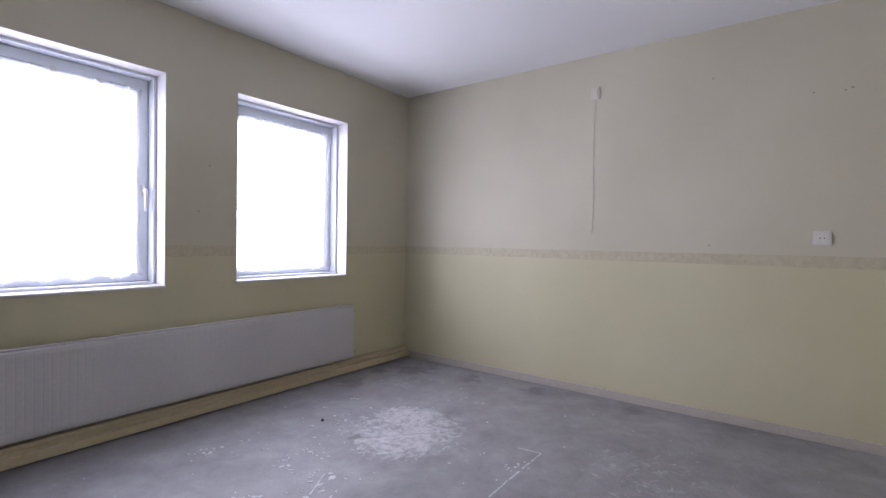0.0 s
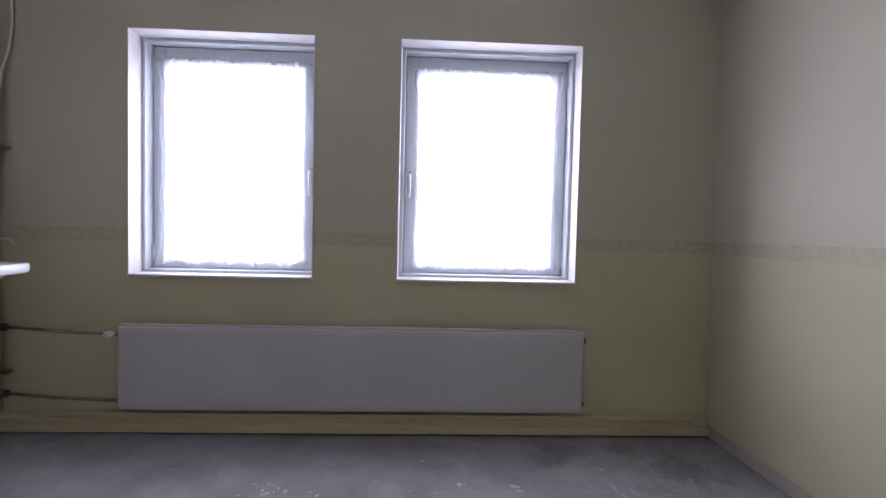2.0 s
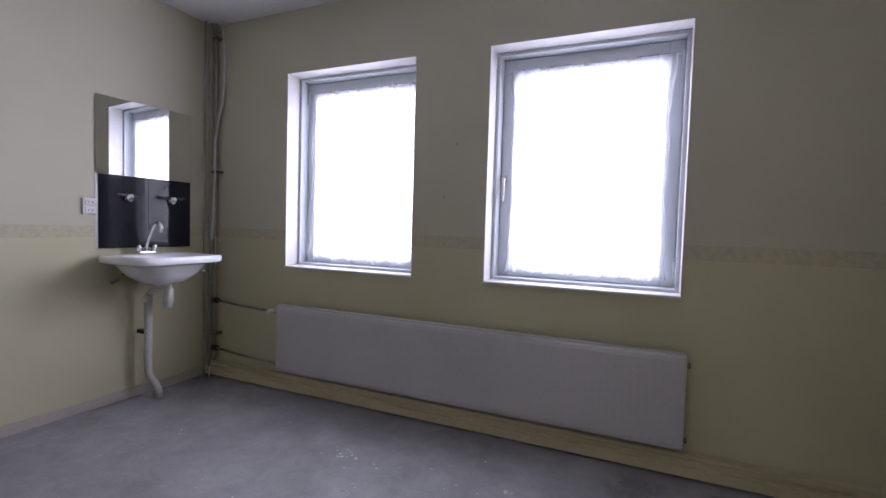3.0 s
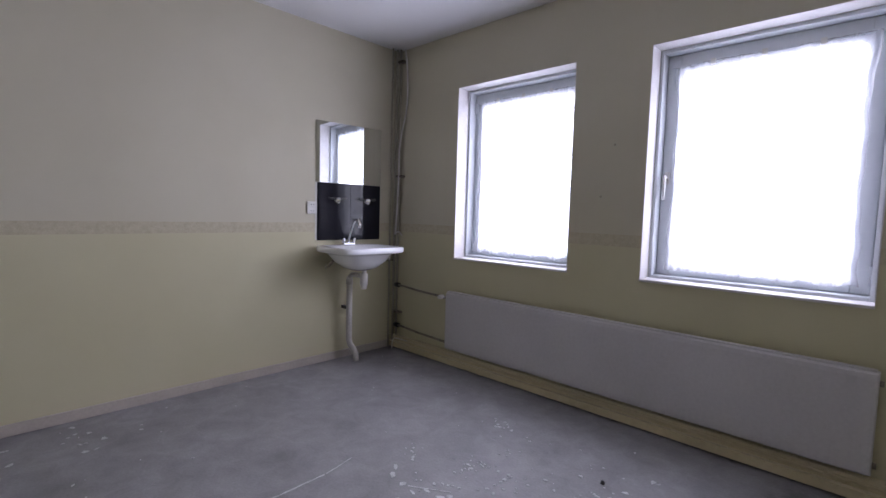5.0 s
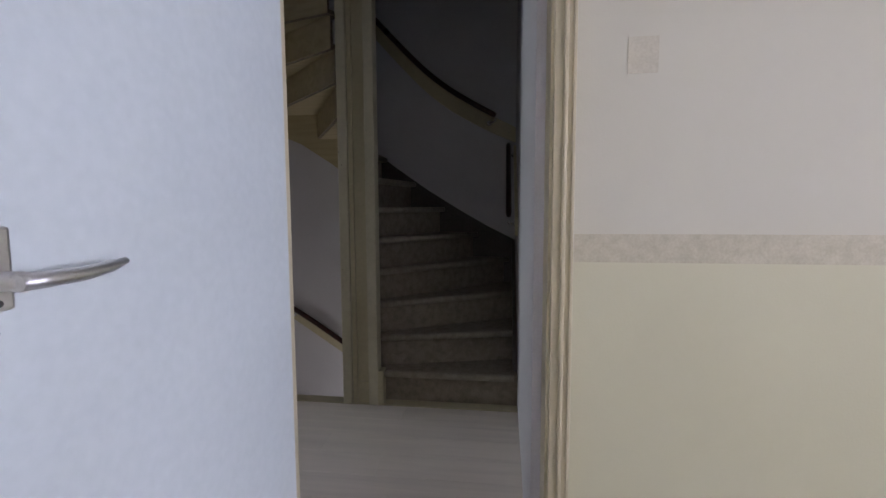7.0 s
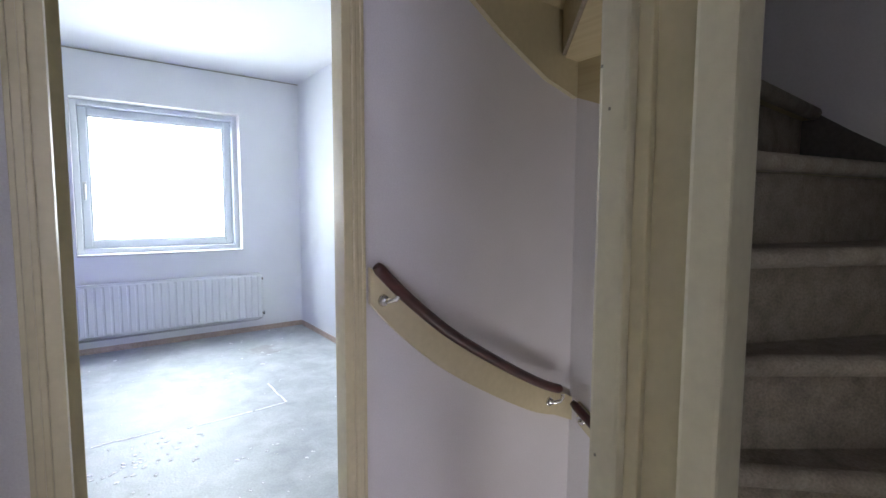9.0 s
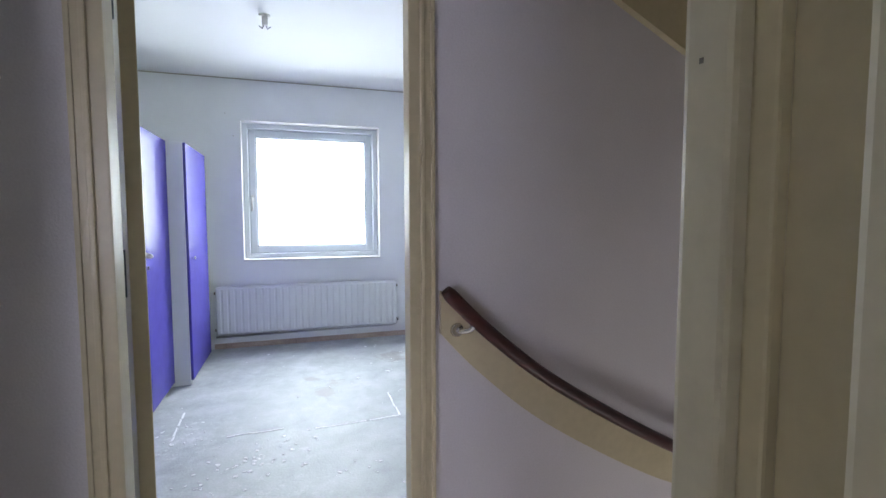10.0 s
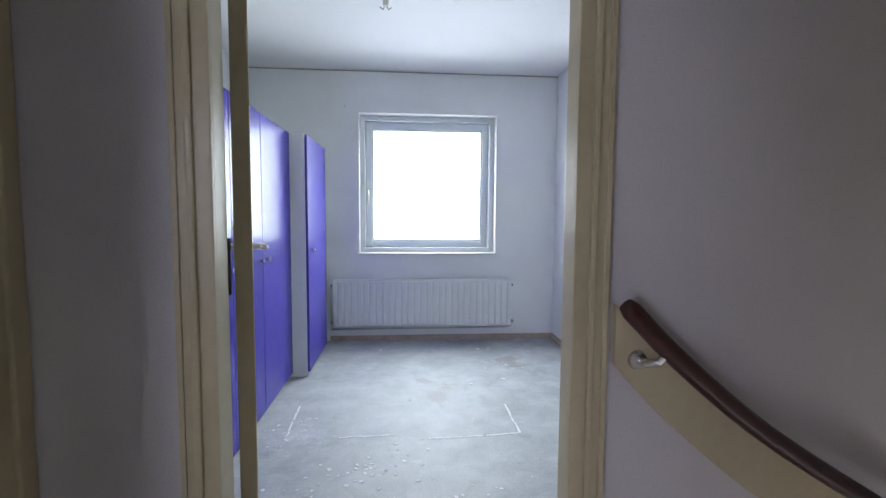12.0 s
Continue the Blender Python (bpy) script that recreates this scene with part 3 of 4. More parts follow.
# open leaf of the front bedroom's door, at right angles to its doorway
leaf1 = thing("door_leaf", (-0.02, 3.48, 0), "flat white painted door standing open into the bedroom", "door")
part("panel", B(-0.815, -0.086, 3.455, 3.495, 0.03, DH - 0.005, bevel=0.003), DOORWHITE, leaf1)
part("lock_edge", B(-0.8175, -0.8155, 3.456, 3.494, 0.032, DH - 0.007), DOOREDGE, leaf1, "scuffed cream lock edge")
part("lock_face", B(-0.8195, -0.8165, 3.465, 3.485, 0.90, 1.13, bevel=0.001), DOOREDGE, leaf1, "painted lock faceplate")
part("latch", B(-0.831, -0.818, 3.466, 3.485, 1.080, 1.112, bevel=0.003), PLASTIC, leaf1, "bright latch bolt")
lever(leaf1, -0.770, 3.4552, 1.084, (0, -1, 0), (1, 0, 0), 0.09, ALU)
lever(leaf1, -0.770, 3.4948, 1.078, (0, 1, 0), (1, 0, 0), 0.09, ALU, False)
for hz in (0.25, 1.0, 1.78):
    part("hinge", T([(-0.078, 3.503, hz - 0.05), (-0.078, 3.503, hz + 0.05)], 0.007, 10), ALU, leaf1)

# open leaf of the back bedroom's door, swung a little past a right angle
leaf2 = thing("door_leaf", (0.585, YN + 0.105, 0), "flat white door standing open into the back bedroom", "door")
part("panel", B(0.566, 0.603, YN + 0.106, YN + 0.79, 0.03, DH - 0.02, bevel=0.003), CREAM, leaf2, "cream painted flat leaf")
lever(leaf2, 0.6032, YN + 0.74, 1.112, (1, 0, 0), (0, -1, 0), 0.125, ALU)
lever(leaf2, 0.5658, YN + 0.74, 1.112, (-1, 0, 0), (0, -1, 0), 0.125, ALU, False)
for hz in (0.25, 1.1, 1.78):
    part("hinge", T([(0.553, YN + 0.104, hz - 0.06), (0.553, YN + 0.104, hz + 0.06)], 0.007, 10), DARKPLASTIC, leaf2, "dark steel hinge")
leaf2.matrix_world = Matrix.Translation((0.573, YN + 0.128, 0)) @ Matrix.Rotation(radians(18.8), 4, "Z")


# ---- windows ----
def window(name, x0, x1, z0, z1, face, out, handle_left, label, ft=0.018, st=0.070, head=0.092, foot=0.05):
    """A plastic turn-and-tilt window set back in its opening; out: -1 for a south wall, 1 for a north wall."""
    w = thing(name, ((x0 + x1) / 2, face, z0), label, "window", kind="structure")

    def yb(bm, a, b, d0, d1, u, v, bev=0.004):
        p, q = face + out * d0, face + out * d1
        return box(bm, a, b, min(p, q), max(p, q), u, v, bev)

    def ring(bm, a, b, u, v, t, d0, d1, bev=0.004, top=0.0, foot=0.0):
        top, foot = top or t, foot or t
        yb(bm, a, a + t, d0, d1, u, v, bev)
        yb(bm, b - t, b, d0, d1, u, v, bev)
        yb(bm, a + t, b - t, d0, d1, v - top, v, bev)
        yb(bm, a + t, b - t, d0, d1, u, u + foot, bev)
        return bm
    bm = ring(bmesh.new(), x0 + 0.004, x1 - 0.004, z0 + 0.014, z1 - 0.004, ft, 0.115, 0.28, 0.003)
    ring(bm, x0 + 0.004 + ft, x1 - 0.004 - ft, z0 + 0.014 + ft, z1 - 0.004 - ft, 0.008, 0.205, 0.278, 0.002)
    part("window_frame", bm, UPVC, w, "white plastic outer frame")
    e = 0.006 + ft
    bm = ring(bmesh.new(), x0 + e, x1 - e, z0 + e + 0.010, z1 - e, st, 0.185, 0.26, 0.006, head, foot)
    g = e + st
    ring(bm, x0 + g, x1 - g, z0 + e + foot + 0.010, z1 - e - head, 0.014, 0.20, 0.25, 0.005)
    part("sash", bm, UPVC, w, "white plastic opening sash")
    pane = part("pane", yb(bmesh.new(), x0 + g + 0.003, x1 - g - 0.003, 0.222, 0.228, z0 + e + foot + 0.013, z1 - e - head - 0.003, 0), GLASS, w, "clear glass pane")
    pane.visible_shadow = False
    bm = bmesh.new()
    yb(bm, x0 + 0.001, x1 - 0.001, -0.018, 0.115, z0 + 0.001, z0 + 0.016, 0.005)
    part("window_sill", bm, SILLMAT, w, "thin white painted sill")
    bm = bmesh.new()
    for a, b, u, v in ((x0, x0 + 0.003, z0 + 0.016, z1), (x1 - 0.003, x1, z0 + 0.016, z1), (x0 + 0.003, x1 - 0.003, z1 - 0.003, z1)):
        yb(bm, a, b, -0.003, 0.114, u, v, 0)
    part("reveal_lining", bm, SILLMAT, w, "white painted reveal")
    hx = x0 + ft + st * 0.5 if handle_left else x1 - ft - st * 0.5
    hz = (z0 + z1) / 2 - 0.06
    y = face + out * 0.185
    bm = yb(bmesh.new(), hx - 0.014, hx + 0.014, 0.173, 0.185, hz - 0.035, hz + 0.035, 0.004)
    tube(bm, [(hx, y, hz), (hx, y - out * 0.045, hz)], 0.009, 10)
    tube(bm, [(hx, y - out * 0.045, hz + 0.012), (hx, y - out * 0.048, hz - 0.05), (hx, y - out * 0.046, hz - 0.125)], [0.010, 0.011, 0.008], 10)
    part("handle", bm, ALU, w, "grey metal window handle")
    bm = bmesh.new()
    hxx = x1 - ft - 0.008 if handle_left else x0 + ft + 0.008
    for hz in (z0 + 0.12, z1 - 0.12):
        tube(bm, [(hxx, y - out * 0.004, hz - 0.045), (hxx, y - out * 0.004, hz + 0.045)], 0.009, 10)
    part("hinge", bm, UPVC, w, "white hinge cover")
    return w


window("window_1", *W1, *WZ, 0.0, -1, True, "white plastic window set deep in the outer wall")
window("window_2", *W2, *WZ, 0.0, -1, False, "wider white plastic window set deep in the wall")
window("window_3", *W3, *WZ3, NY, 1, True, "bare white plastic window of the back bedroom", 0.045, 0.062, 0.066, 0.062)
window("window_4", -3.48, -2.67, *WZ3, NY, 1, True, "plain white plastic window of the side bedroom")
window("window_5", -2.11, -0.99, *WZ3, NY, 1, True, "wide white plastic window of the side bedroom")


def curtain(x0, x1, z0, z1, y, seed, label):
    """A gathered net panel stretched between two thin rods, with a scalloped lower hem."""
    rnd = random.Random(seed)
    c = thing("net_curtain", ((x0 + x1) / 2, y, z0), label, "curtain", "net curtains")
    bm = bmesh.new()
    nx, nz = 120, 30
    ph = [rnd.uniform(0, 6.28) for _ in range(8)]
    rows = []
    for j in range(nz + 1):
        v = j / nz
        row = []
        for i in range(nx + 1):
            u = i / nx
            x = x0 + (x1 - x0) * u
            pinch = 0.022 * math.sin(math.pi * v) ** 0.6
            x += (pinch + 0.006 * math.sin(17 * v + ph[7]) + 0.004 * math.sin(41 * v + ph[3])) * (1 if u < 0.5 else -1) * abs(2 * u - 1) ** 8
            fold = 0.006 * math.sin(62 * u + ph[0] + 0.8 * math.sin(5 * v + ph[1])) + 0.004 * math.sin(131 * u + ph[2]) + 0.003 * math.sin(23 * u + ph[3] + 3 * v)
            edge = 1 + 1.3 * abs(2 * u - 1) ** 6
            hem = (0.022 * abs(math.sin(15 * u + ph[4])) + 0.008 * math.sin(31 * u + ph[5])) * (1 - v) ** 6
            top = 0.004 * math.sin(11 * u + ph[6]) * v ** 10
            row.append(bm.verts.new((x, y + fold * edge * (0.6 + 0.4 * (1 - v)), z0 + (z1 - z0) * v + hem + top)))
        rows.append(row)
    for a, b in zip(rows, rows[1:]):
        for i in range(nx):
            bm.faces.new((a[i], a[i + 1], b[i + 1], b[i])).smooth = True
    part("net", bm, NET, c, "sheer white gathered net")
    part("rod", T([(x0 - 0.015, y, z1 - 0.006), (x1 + 0.015, y, z1 - 0.006)], 0.004, 8), UPVC, c, "thin white curtain rod")
    for k in range(3):
        ux = x0 + (x1 - x0) * (0.24 + 0.27 * k)
        part("clip", B(ux - 0.012, ux + 0.012, y - 0.006, y + 0.006, z1 - 0.02, z1 + 0.012, bevel=0.003), PLASTIC, c, "small rod clip")
    return c


curtain(W1[0] + 0.070, W1[1] - 0.060, WZ[0] + 0.050, WZ[1] - 0.092, -0.168, 3, "sheer white net curtain gathered over the window sash")
curtain(W2[0] + 0.060, W2[1] - 0.070, WZ[0] + 0.050, WZ[1] - 0.092, -0.168, 8, "sheer white net curtain with a bunched top hem")


# ---- radiators ----
def radiator(x0, x1, z0, z1, back, out, pitch, depth, flute, label, thick=0.05, enamel=None):
    """A steel panel radiator with pressed upright flutes, rolled edges and wall brackets; out: +1 faces north, -1 south."""
    r = thing("radiator", ((x0 + x1) / 2, back, z0), label, "radiator")
    n = int((x1 - x0 - 0.04) / pitch)
    step = (x1 - x0 - 0.04) / n
    prof = [(x0, 0.0), (x0, thick - 0.012), (x0 + 0.006, thick - 0.003), (x0 + 0.018, thick)]
    for k in range(n):
        a = x0 + 0.02 + k * step
        g = flute * step
        prof += [(a + step * 0.5 - g, thick), (a + step * 0.5 - g * 0.55, thick - depth), (a + step * 0.5 + g * 0.55, thick - depth), (a + step * 0.5 + g, thick)]
    prof += [(x1 - 0.018, thick), (x1 - 0.006, thick - 0.003), (x1, thick - 0.012), (x1, 0.0)]
    bm = bmesh.new()
    lev = [(z0, -0.010), (z0 + 0.008, -0.003), (z0 + 0.028, 0), (z1 - 0.028, 0), (z1 - 0.008, -0.003), (z1, -0.010)]
    rows = []
    for i, (z, inset) in enumerate(lev):
        flat = i in (0, 1, 4, 5)
        rows.append([bm.verts.new((x, back + out * (max(0.0, (thick if flat and 3 <= k < len(prof) - 3 else d) + inset) if d > 0 else 0.0), z)) for k, (x, d) in enumerate(prof)])
    for a, b in zip(rows, rows[1:]):
        for k in range(len(prof) - 1):
            bm.faces.new((a[k], a[k + 1], b[k + 1], b[k]))
    bm.faces.new(rows[0])
    bm.faces.new(rows[-1][::-1])
    bm.faces.new([row[0] for row in rows] + [row[-1] for row in rows[::-1]])
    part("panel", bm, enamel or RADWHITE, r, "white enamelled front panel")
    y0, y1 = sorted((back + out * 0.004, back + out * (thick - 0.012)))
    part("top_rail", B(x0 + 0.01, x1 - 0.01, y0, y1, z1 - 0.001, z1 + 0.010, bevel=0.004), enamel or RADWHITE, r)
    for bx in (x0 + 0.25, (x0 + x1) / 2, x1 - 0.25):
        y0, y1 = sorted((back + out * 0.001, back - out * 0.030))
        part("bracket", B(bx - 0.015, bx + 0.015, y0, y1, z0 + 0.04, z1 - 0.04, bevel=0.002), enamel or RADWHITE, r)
    for zz in (z0 + 0.045, z1 - 0.045):
        for ex, s in ((x0, -1), (x1, 1)):
            part("end_plug", T([(ex - s * 0.004, back + out * thick * 0.5, zz), (ex + s * 0.014, back + out * thick * 0.5, zz)], 0.013, 10), COPPER, r, "dull brass end plug")
    return r


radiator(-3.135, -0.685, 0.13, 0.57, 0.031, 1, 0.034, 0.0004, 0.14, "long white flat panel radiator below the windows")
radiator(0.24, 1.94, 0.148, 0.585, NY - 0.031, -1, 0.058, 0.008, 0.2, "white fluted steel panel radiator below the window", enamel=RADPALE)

# ---- wash corner ----
basin = thing("washbasin", (-0.2, 0.54, 0.70), "white ceramic wall-hung washbasin with a chrome tap", "washbasin")
bm = bmesh.new()
bx0, bx1, by0, by1, top = -0.45, -0.002, 0.255, 0.825, 0.905
cx, cy = -0.225, 0.54


def basin_ring(fx, fy, z, power, shift=0.0):
    """A rounded-rectangle ring, squarer at a high power, flat towards the wall."""
    out = []
    for k in range(40):
        a = 2 * math.pi * k / 40
        c, s = math.cos(a), math.sin(a)
        x = cx + shift + math.copysign(abs(c) ** (2 / power), c) * fx
        y = cy + math.copysign(abs(s) ** (2 / power), s) * fy
        out.append(bm.verts.new((min(x, bx1), y, z)))
    return out


rings = [basin_ring(0.055, 0.07, 0.728, 2.4, 0.00), basin_ring(0.105, 0.13, 0.748, 2.5, 0.005), basin_ring(0.150, 0.195, 0.795, 2.7, 0.005), basin_ring(0.178, 0.232, 0.846, 3.2, 0.005),
         basin_ring(0.190, 0.245, 0.860, 4, 0.0), basin_ring(0.219, 0.278, 0.864, 6), basin_ring(0.223, 0.283, 0.872, 6.5), basin_ring(0.223, 0.283, 0.900, 6.5), basin_ring(0.218, 0.278, 0.908, 6.5),
         basin_ring(0.208, 0.266, 0.909, 6, -0.003), basin_ring(0.160, 0.232, 0.903, 3.4, -0.034), basin_ring(0.150, 0.220, 0.885, 3.0, -0.034), basin_ring(0.110, 0.165, 0.800, 2.6, -0.026),
         basin_ring(0.04, 0.05, 0.768, 2, -0.01)]
for a, b in zip(rings, rings[1:]):
    for k in range(40):
        bm.faces.new((a[k], a[(k + 1) % 40], b[(k + 1) % 40], b[k])).smooth = True
bm.faces.new(rings[0][::-1])
bm.faces.new(rings[-1])
part("bowl", bm, CERAMIC, basin, "glossy white ceramic bowl")
part("drain", T([(-0.235, cy, 0.764), (-0.235, cy, 0.769)], 0.028, 16), CHROME, basin, "chrome drain ring")
for sy in (cy - 0.16, cy + 0.17):
    part("bracket", T([(-0.004, sy, 0.735), (-0.05, sy, 0.75), (-0.11, sy, 0.795)], 0.010, 8), COPPER, basin, "dark support bracket")
tap = part("tap", B(-0.085, -0.045, cy - 0.055, cy + 0.055, 0.903, 0.925, bevel=0.008), CHROME, basin, "chrome mixer tap with a swan neck")
part("spout", T([(-0.065, cy, 0.92), (-0.067, cy, 0.96), (-0.085, cy, 1.00), (-0.135, cy, 1.085), (-0.160, cy, 1.108), (-0.19, cy, 1.105), (-0.205, cy, 1.080), (-0.207, cy, 1.045)],
              [0.013, 0.011, 0.010, 0.010, 0.010, 0.011, 0.012, 0.012], 12), CHROME, tap)
for s in (-1, 1):
    bm = T([(-0.065, cy + s * 0.040, 0.92), (-0.065, cy + s * 0.047, 0.945), (-0.065, cy + s * 0.052, 0.962)], [0.013, 0.016, 0.012], 12)
    tube(bm, [(-0.082, cy + s * 0.052, 0.957), (-0.048, cy + s * 0.052, 0.957)], 0.006, 8)
    part("tap_knob", bm, CHROME, tap)
waste = thing("waste_pipe", (-0.15, 0.515, 0.0), "grey plastic waste pipe with a bottle trap under the basin", "pipe")
part("trap", T([(-0.215, 0.50, 0.735), (-0.215, 0.50, 0.70), (-0.215, 0.50, 0.69), (-0.215, 0.50, 0.61), (-0.215, 0.50, 0.60), (-0.215, 0.50, 0.575)], [0.018, 0.018, 0.030, 0.030, 0.024, 0.020], 16), PLASTIC, waste, "white bottle trap")
part("elbow", T([(-0.205, 0.515, 0.675), (-0.16, 0.53, 0.682), (-0.12, 0.54, 0.680), (-0.095, 0.545, 0.66), (-0.09, 0.545, 0.62)], 0.018, 12), PIPEGREY, waste)
part("downpipe", T([(-0.09, 0.545, 0.66), (-0.09, 0.545, 0.16), (-0.10, 0.54, 0.125), (-0.135, 0.53, 0.085), (-0.155, 0.525, 0.055), (-0.16, 0.524, 0.0)], 0.023, 14), PIPEGREY, waste, "grey white downpipe with an offset foot")
part("collar", T([(-0.09, 0.545, 0.60), (-0.09, 0.545, 0.65)], 0.027, 14), PIPEGREY, waste)
part("clip", B(-0.07, -0.001, 0.53, 0.56, 0.40, 0.425, bevel=0.002), DARKPLASTIC, waste)

LEAN = math.tan(radians(3.3))     # the boarded wall behind the basin runs out of true


def leaning(y0, y1, z0, z1, d0, d1):
    """A sheet on the leaning board, between depths d0 and d1 off its face."""
    f0, f1 = -LEAN * (0.80 - y0), -LEAN * (0.80 - y1)
    return prism(bmesh.new(), [(f0 - d0, y0), (f0 - d1, y0), (f1 - d1, y1), (f1 - d0, y1)], z0, z1)


tagged(part("packing_board", prism(bmesh.new(), [(-0.0005, 0.225), (-0.0005, 0.80), (-0.002, 0.80), (-0.002 - LEAN * 0.575, 0.225)], 0.95, 1.835), PLASTIC),
                 "pale wedge board between the wall and the mirror", "board")
mirror = tagged(part("mirror", leaning(0.215, 0.800, 1.385, 1.840, 0.002, 0.007), MIRROR), "frameless rectangular wall mirror above a black panel", "mirror")
splash = thing("splashback", (-0.02, 0.49, 0.963), "glossy black splashback panel behind the basin", "splashback")
for k in range(2):
    y0 = 0.219 + k * 0.2835
    part("panel", leaning(y0, y0 + 0.2815, 0.945, 1.383, 0.002, 0.008), BLACKTILE, splash)
for hy in (0.36, 0.63):
    wx = -LEAN * (0.80 - hy)
    hook = thing("towel_hook", (wx - 0.02, hy, 1.29), "chrome and black toothbrush holder on the black panel", "holder", "holders on the splashback")
    part("mount", T([(wx - 0.007, hy, 1.250), (wx - 0.024, hy, 1.250)], [0.020, 0.016], 14), CHROME, hook, "round chrome mount")
    part("bar", T([(wx - 0.034, hy - 0.078, 1.272), (wx - 0.032, hy - 0.07, 1.266), (wx - 0.028, hy, 1.264), (wx - 0.032, hy + 0.07, 1.266), (wx - 0.034, hy + 0.078, 1.272)], 0.0075, 8), DARKPLASTIC, hook, "black bar")
    part("cup_ring", T([(wx - 0.036, hy, 1.272), (wx - 0.037, hy, 1.255), (wx - 0.035, hy, 1.236), (wx - 0.031, hy, 1.226)], [0.021, 0.022, 0.017, 0.008], 14, 0.4), CHROME, hook)


def socket(name, axis, x, y, z, w, h, label, rows=2):
    s = thing(name, (x, y, z), label, "socket")
    d = 0.012

    def flat(bm, a, b, u, v, p, q, bev):
        if axis == "+x":
            return box(bm, x + p, x + q, y + a, y + b, z + u, z + v, bev)
        return box(bm, x - q, x - p, y + a, y + b, z + u, z + v, bev)
    part("plate", flat(bmesh.new(), -w / 2, w / 2, -h / 2, h / 2, 0, d, 0.004), PLASTIC, s)
    for k in range(rows):
        u = -h / 2 + h * (k + 0.5) / rows
        part("insert", flat(bmesh.new(), -w * 0.34, w * 0.34, u - h * 0.36 / rows, u + h * 0.36 / rows, d - 0.002, d + 0.003, 0.003), PLASTIC, s)
        bm = bmesh.new()
        for o in (-0.0095, 0.0095):
            flat(bm, o - 0.003, o + 0.003, u - 0.003, u + 0.003, d + 0.002, d + 0.0042, 0)
        part("contact_hole", bm, DARKPLASTIC, s)
    return s


socket("wall_socket", "-x", -0.001, 0.832, 1.19, 0.078, 0.092, "white double wall socket beside the mirror")
socket("wall_socket", "+x", XW + 0.001, SOCKET_Y, SOCKET_Z, 0.085, 0.08, "flush white wall socket on the papered wall", 1)

# conduit on the west wall
cond = thing("cable_conduit", (XW, 1.845, 1.18), "thin cream conduit hanging from a wall box", "conduit")
part("pipe", T([(XW + 0.0008, 1.850, 2.20), (XW + 0.0008, 1.842, 1.85), (XW + 0.0008, 1.852, 1.5), (XW + 0.0008, 1.845, COND_Z)], 0.0028, 8), PAPER, cond)
part("box", B(XW + 0.0, XW + 0.012, 1.82, 1.885, 2.20, 2.29, bevel=0.004), CONDUIT, cond, "small cream box")
part("box_cover", B(XW + 0.012, XW + 0.016, 1.835, 1.87, 2.215, 2.275, bevel=0.002), CONDUIT, cond, "worn cream cover")

# corner pipes and heating feed
pipes = thing("heating_pipes", (-0.05, 0.05, 0.0), "old painted heating pipes rising in the corner", "pipe")
for px, py, r in ((-0.030, 0.045, 0.011), (-0.056, 0.030, 0.010), (-0.026, 0.092, 0.008)):
    part("riser", T([(px, py, 0.0), (px, py, 1.3), (px, py, H)], r, 10), PIPEPAINT, pipes)
for z in (0.30, 1.47, 2.42):
    part("clamp", B(-0.105, -0.02, 0.001, 0.05, z, z + 0.018, bevel=0.004), COPPER, pipes, "tarnished pipe clamp")
for z, e in ((0.525, -0.672), (0.175, -0.672)):
    part("feed", T([(-0.085, 0.045, z + 0.025), (-0.16, 0.05, z + 0.025), (-0.35, 0.052, z + 0.010), (e, 0.056, z)], 0.0085, 10), COPPER, pipes, "tarnished copper feed")
    part("tee", T([(-0.105, 0.045, z + 0.025), (-0.055, 0.04, z + 0.025)], 0.020, 10), DARKPLASTIC, pipes, "dark pipe joint")
valve = thing("radiator_valve", (-0.64, 0.056, 0.525), "white radiator valve on the feed pipe", "valve")
part("body", T([(-0.69, 0.056, 0.525), (-0.655, 0.056, 0.525), (-0.63, 0.056, 0.525), (-0.60, 0.056, 0.525)], [0.009, 0.014, 0.014, 0.010], 12), CHROME, valve)
part("cap", T([(-0.645, 0.056, 0.53), (-0.645, 0.085, 0.53), (-0.645, 0.11, 0.53)], [0.014, 0.017, 0.013], 12), PLASTIC, valve)
cable = thing("loose_cable", (-0.13, 0.03, 1.0), "loose white cable stapled beside the corner pipes", "cable")
part("cord", T([(-0.09, 0.012, 2.529), (-0.105, 0.012, 2.45), (-0.122, 0.012, 2.33), (-0.126, 0.012, 2.11), (-0.112, 0.018, 1.98), (-0.088, 0.03, 1.87), (-0.078, 0.05, 1.70), (-0.076, 0.05, 1.46), (-0.070, 0.055, 1.17), (-0.062, 0.06, 1.02), (-0.07, 0.07, 0.985)], 0.0068, 8), SILLMAT, cable)
part("cord_end", T([(-0.07, 0.07, 0.985), (-0.12, 0.09, 1.008), (-0.17, 0.11, 1.012), (-0.215, 0.12, 0.985)], 0.0045, 8), SILLMAT, cable)
stopcock = thing("stop_valve", (-0.05, 0.10, 0.76), "small chrome stop valve under the basin", "valve")
part("body", T([(-0.001, 0.11, 0.765), (-0.03, 0.11, 0.765), (-0.06, 0.11, 0.765)], [0.016, 0.012, 0.012], 12), CHROME, stopcock)
part("handle", T([(-0.06, 0.085, 0.765), (-0.06, 0.11, 0.765), (-0.06, 0.135, 0.765)], [0.008, 0.012, 0.008], 10), CHROME, stopcock)
part("hose", T([(-0.05, 0.11, 0.775), (-0.055, 0.125, 0.80), (-0.07, 0.16, 0.84), (-0.08, 0.22, 0.855)], 0.006, 8), PIPEGREY, stopcock)
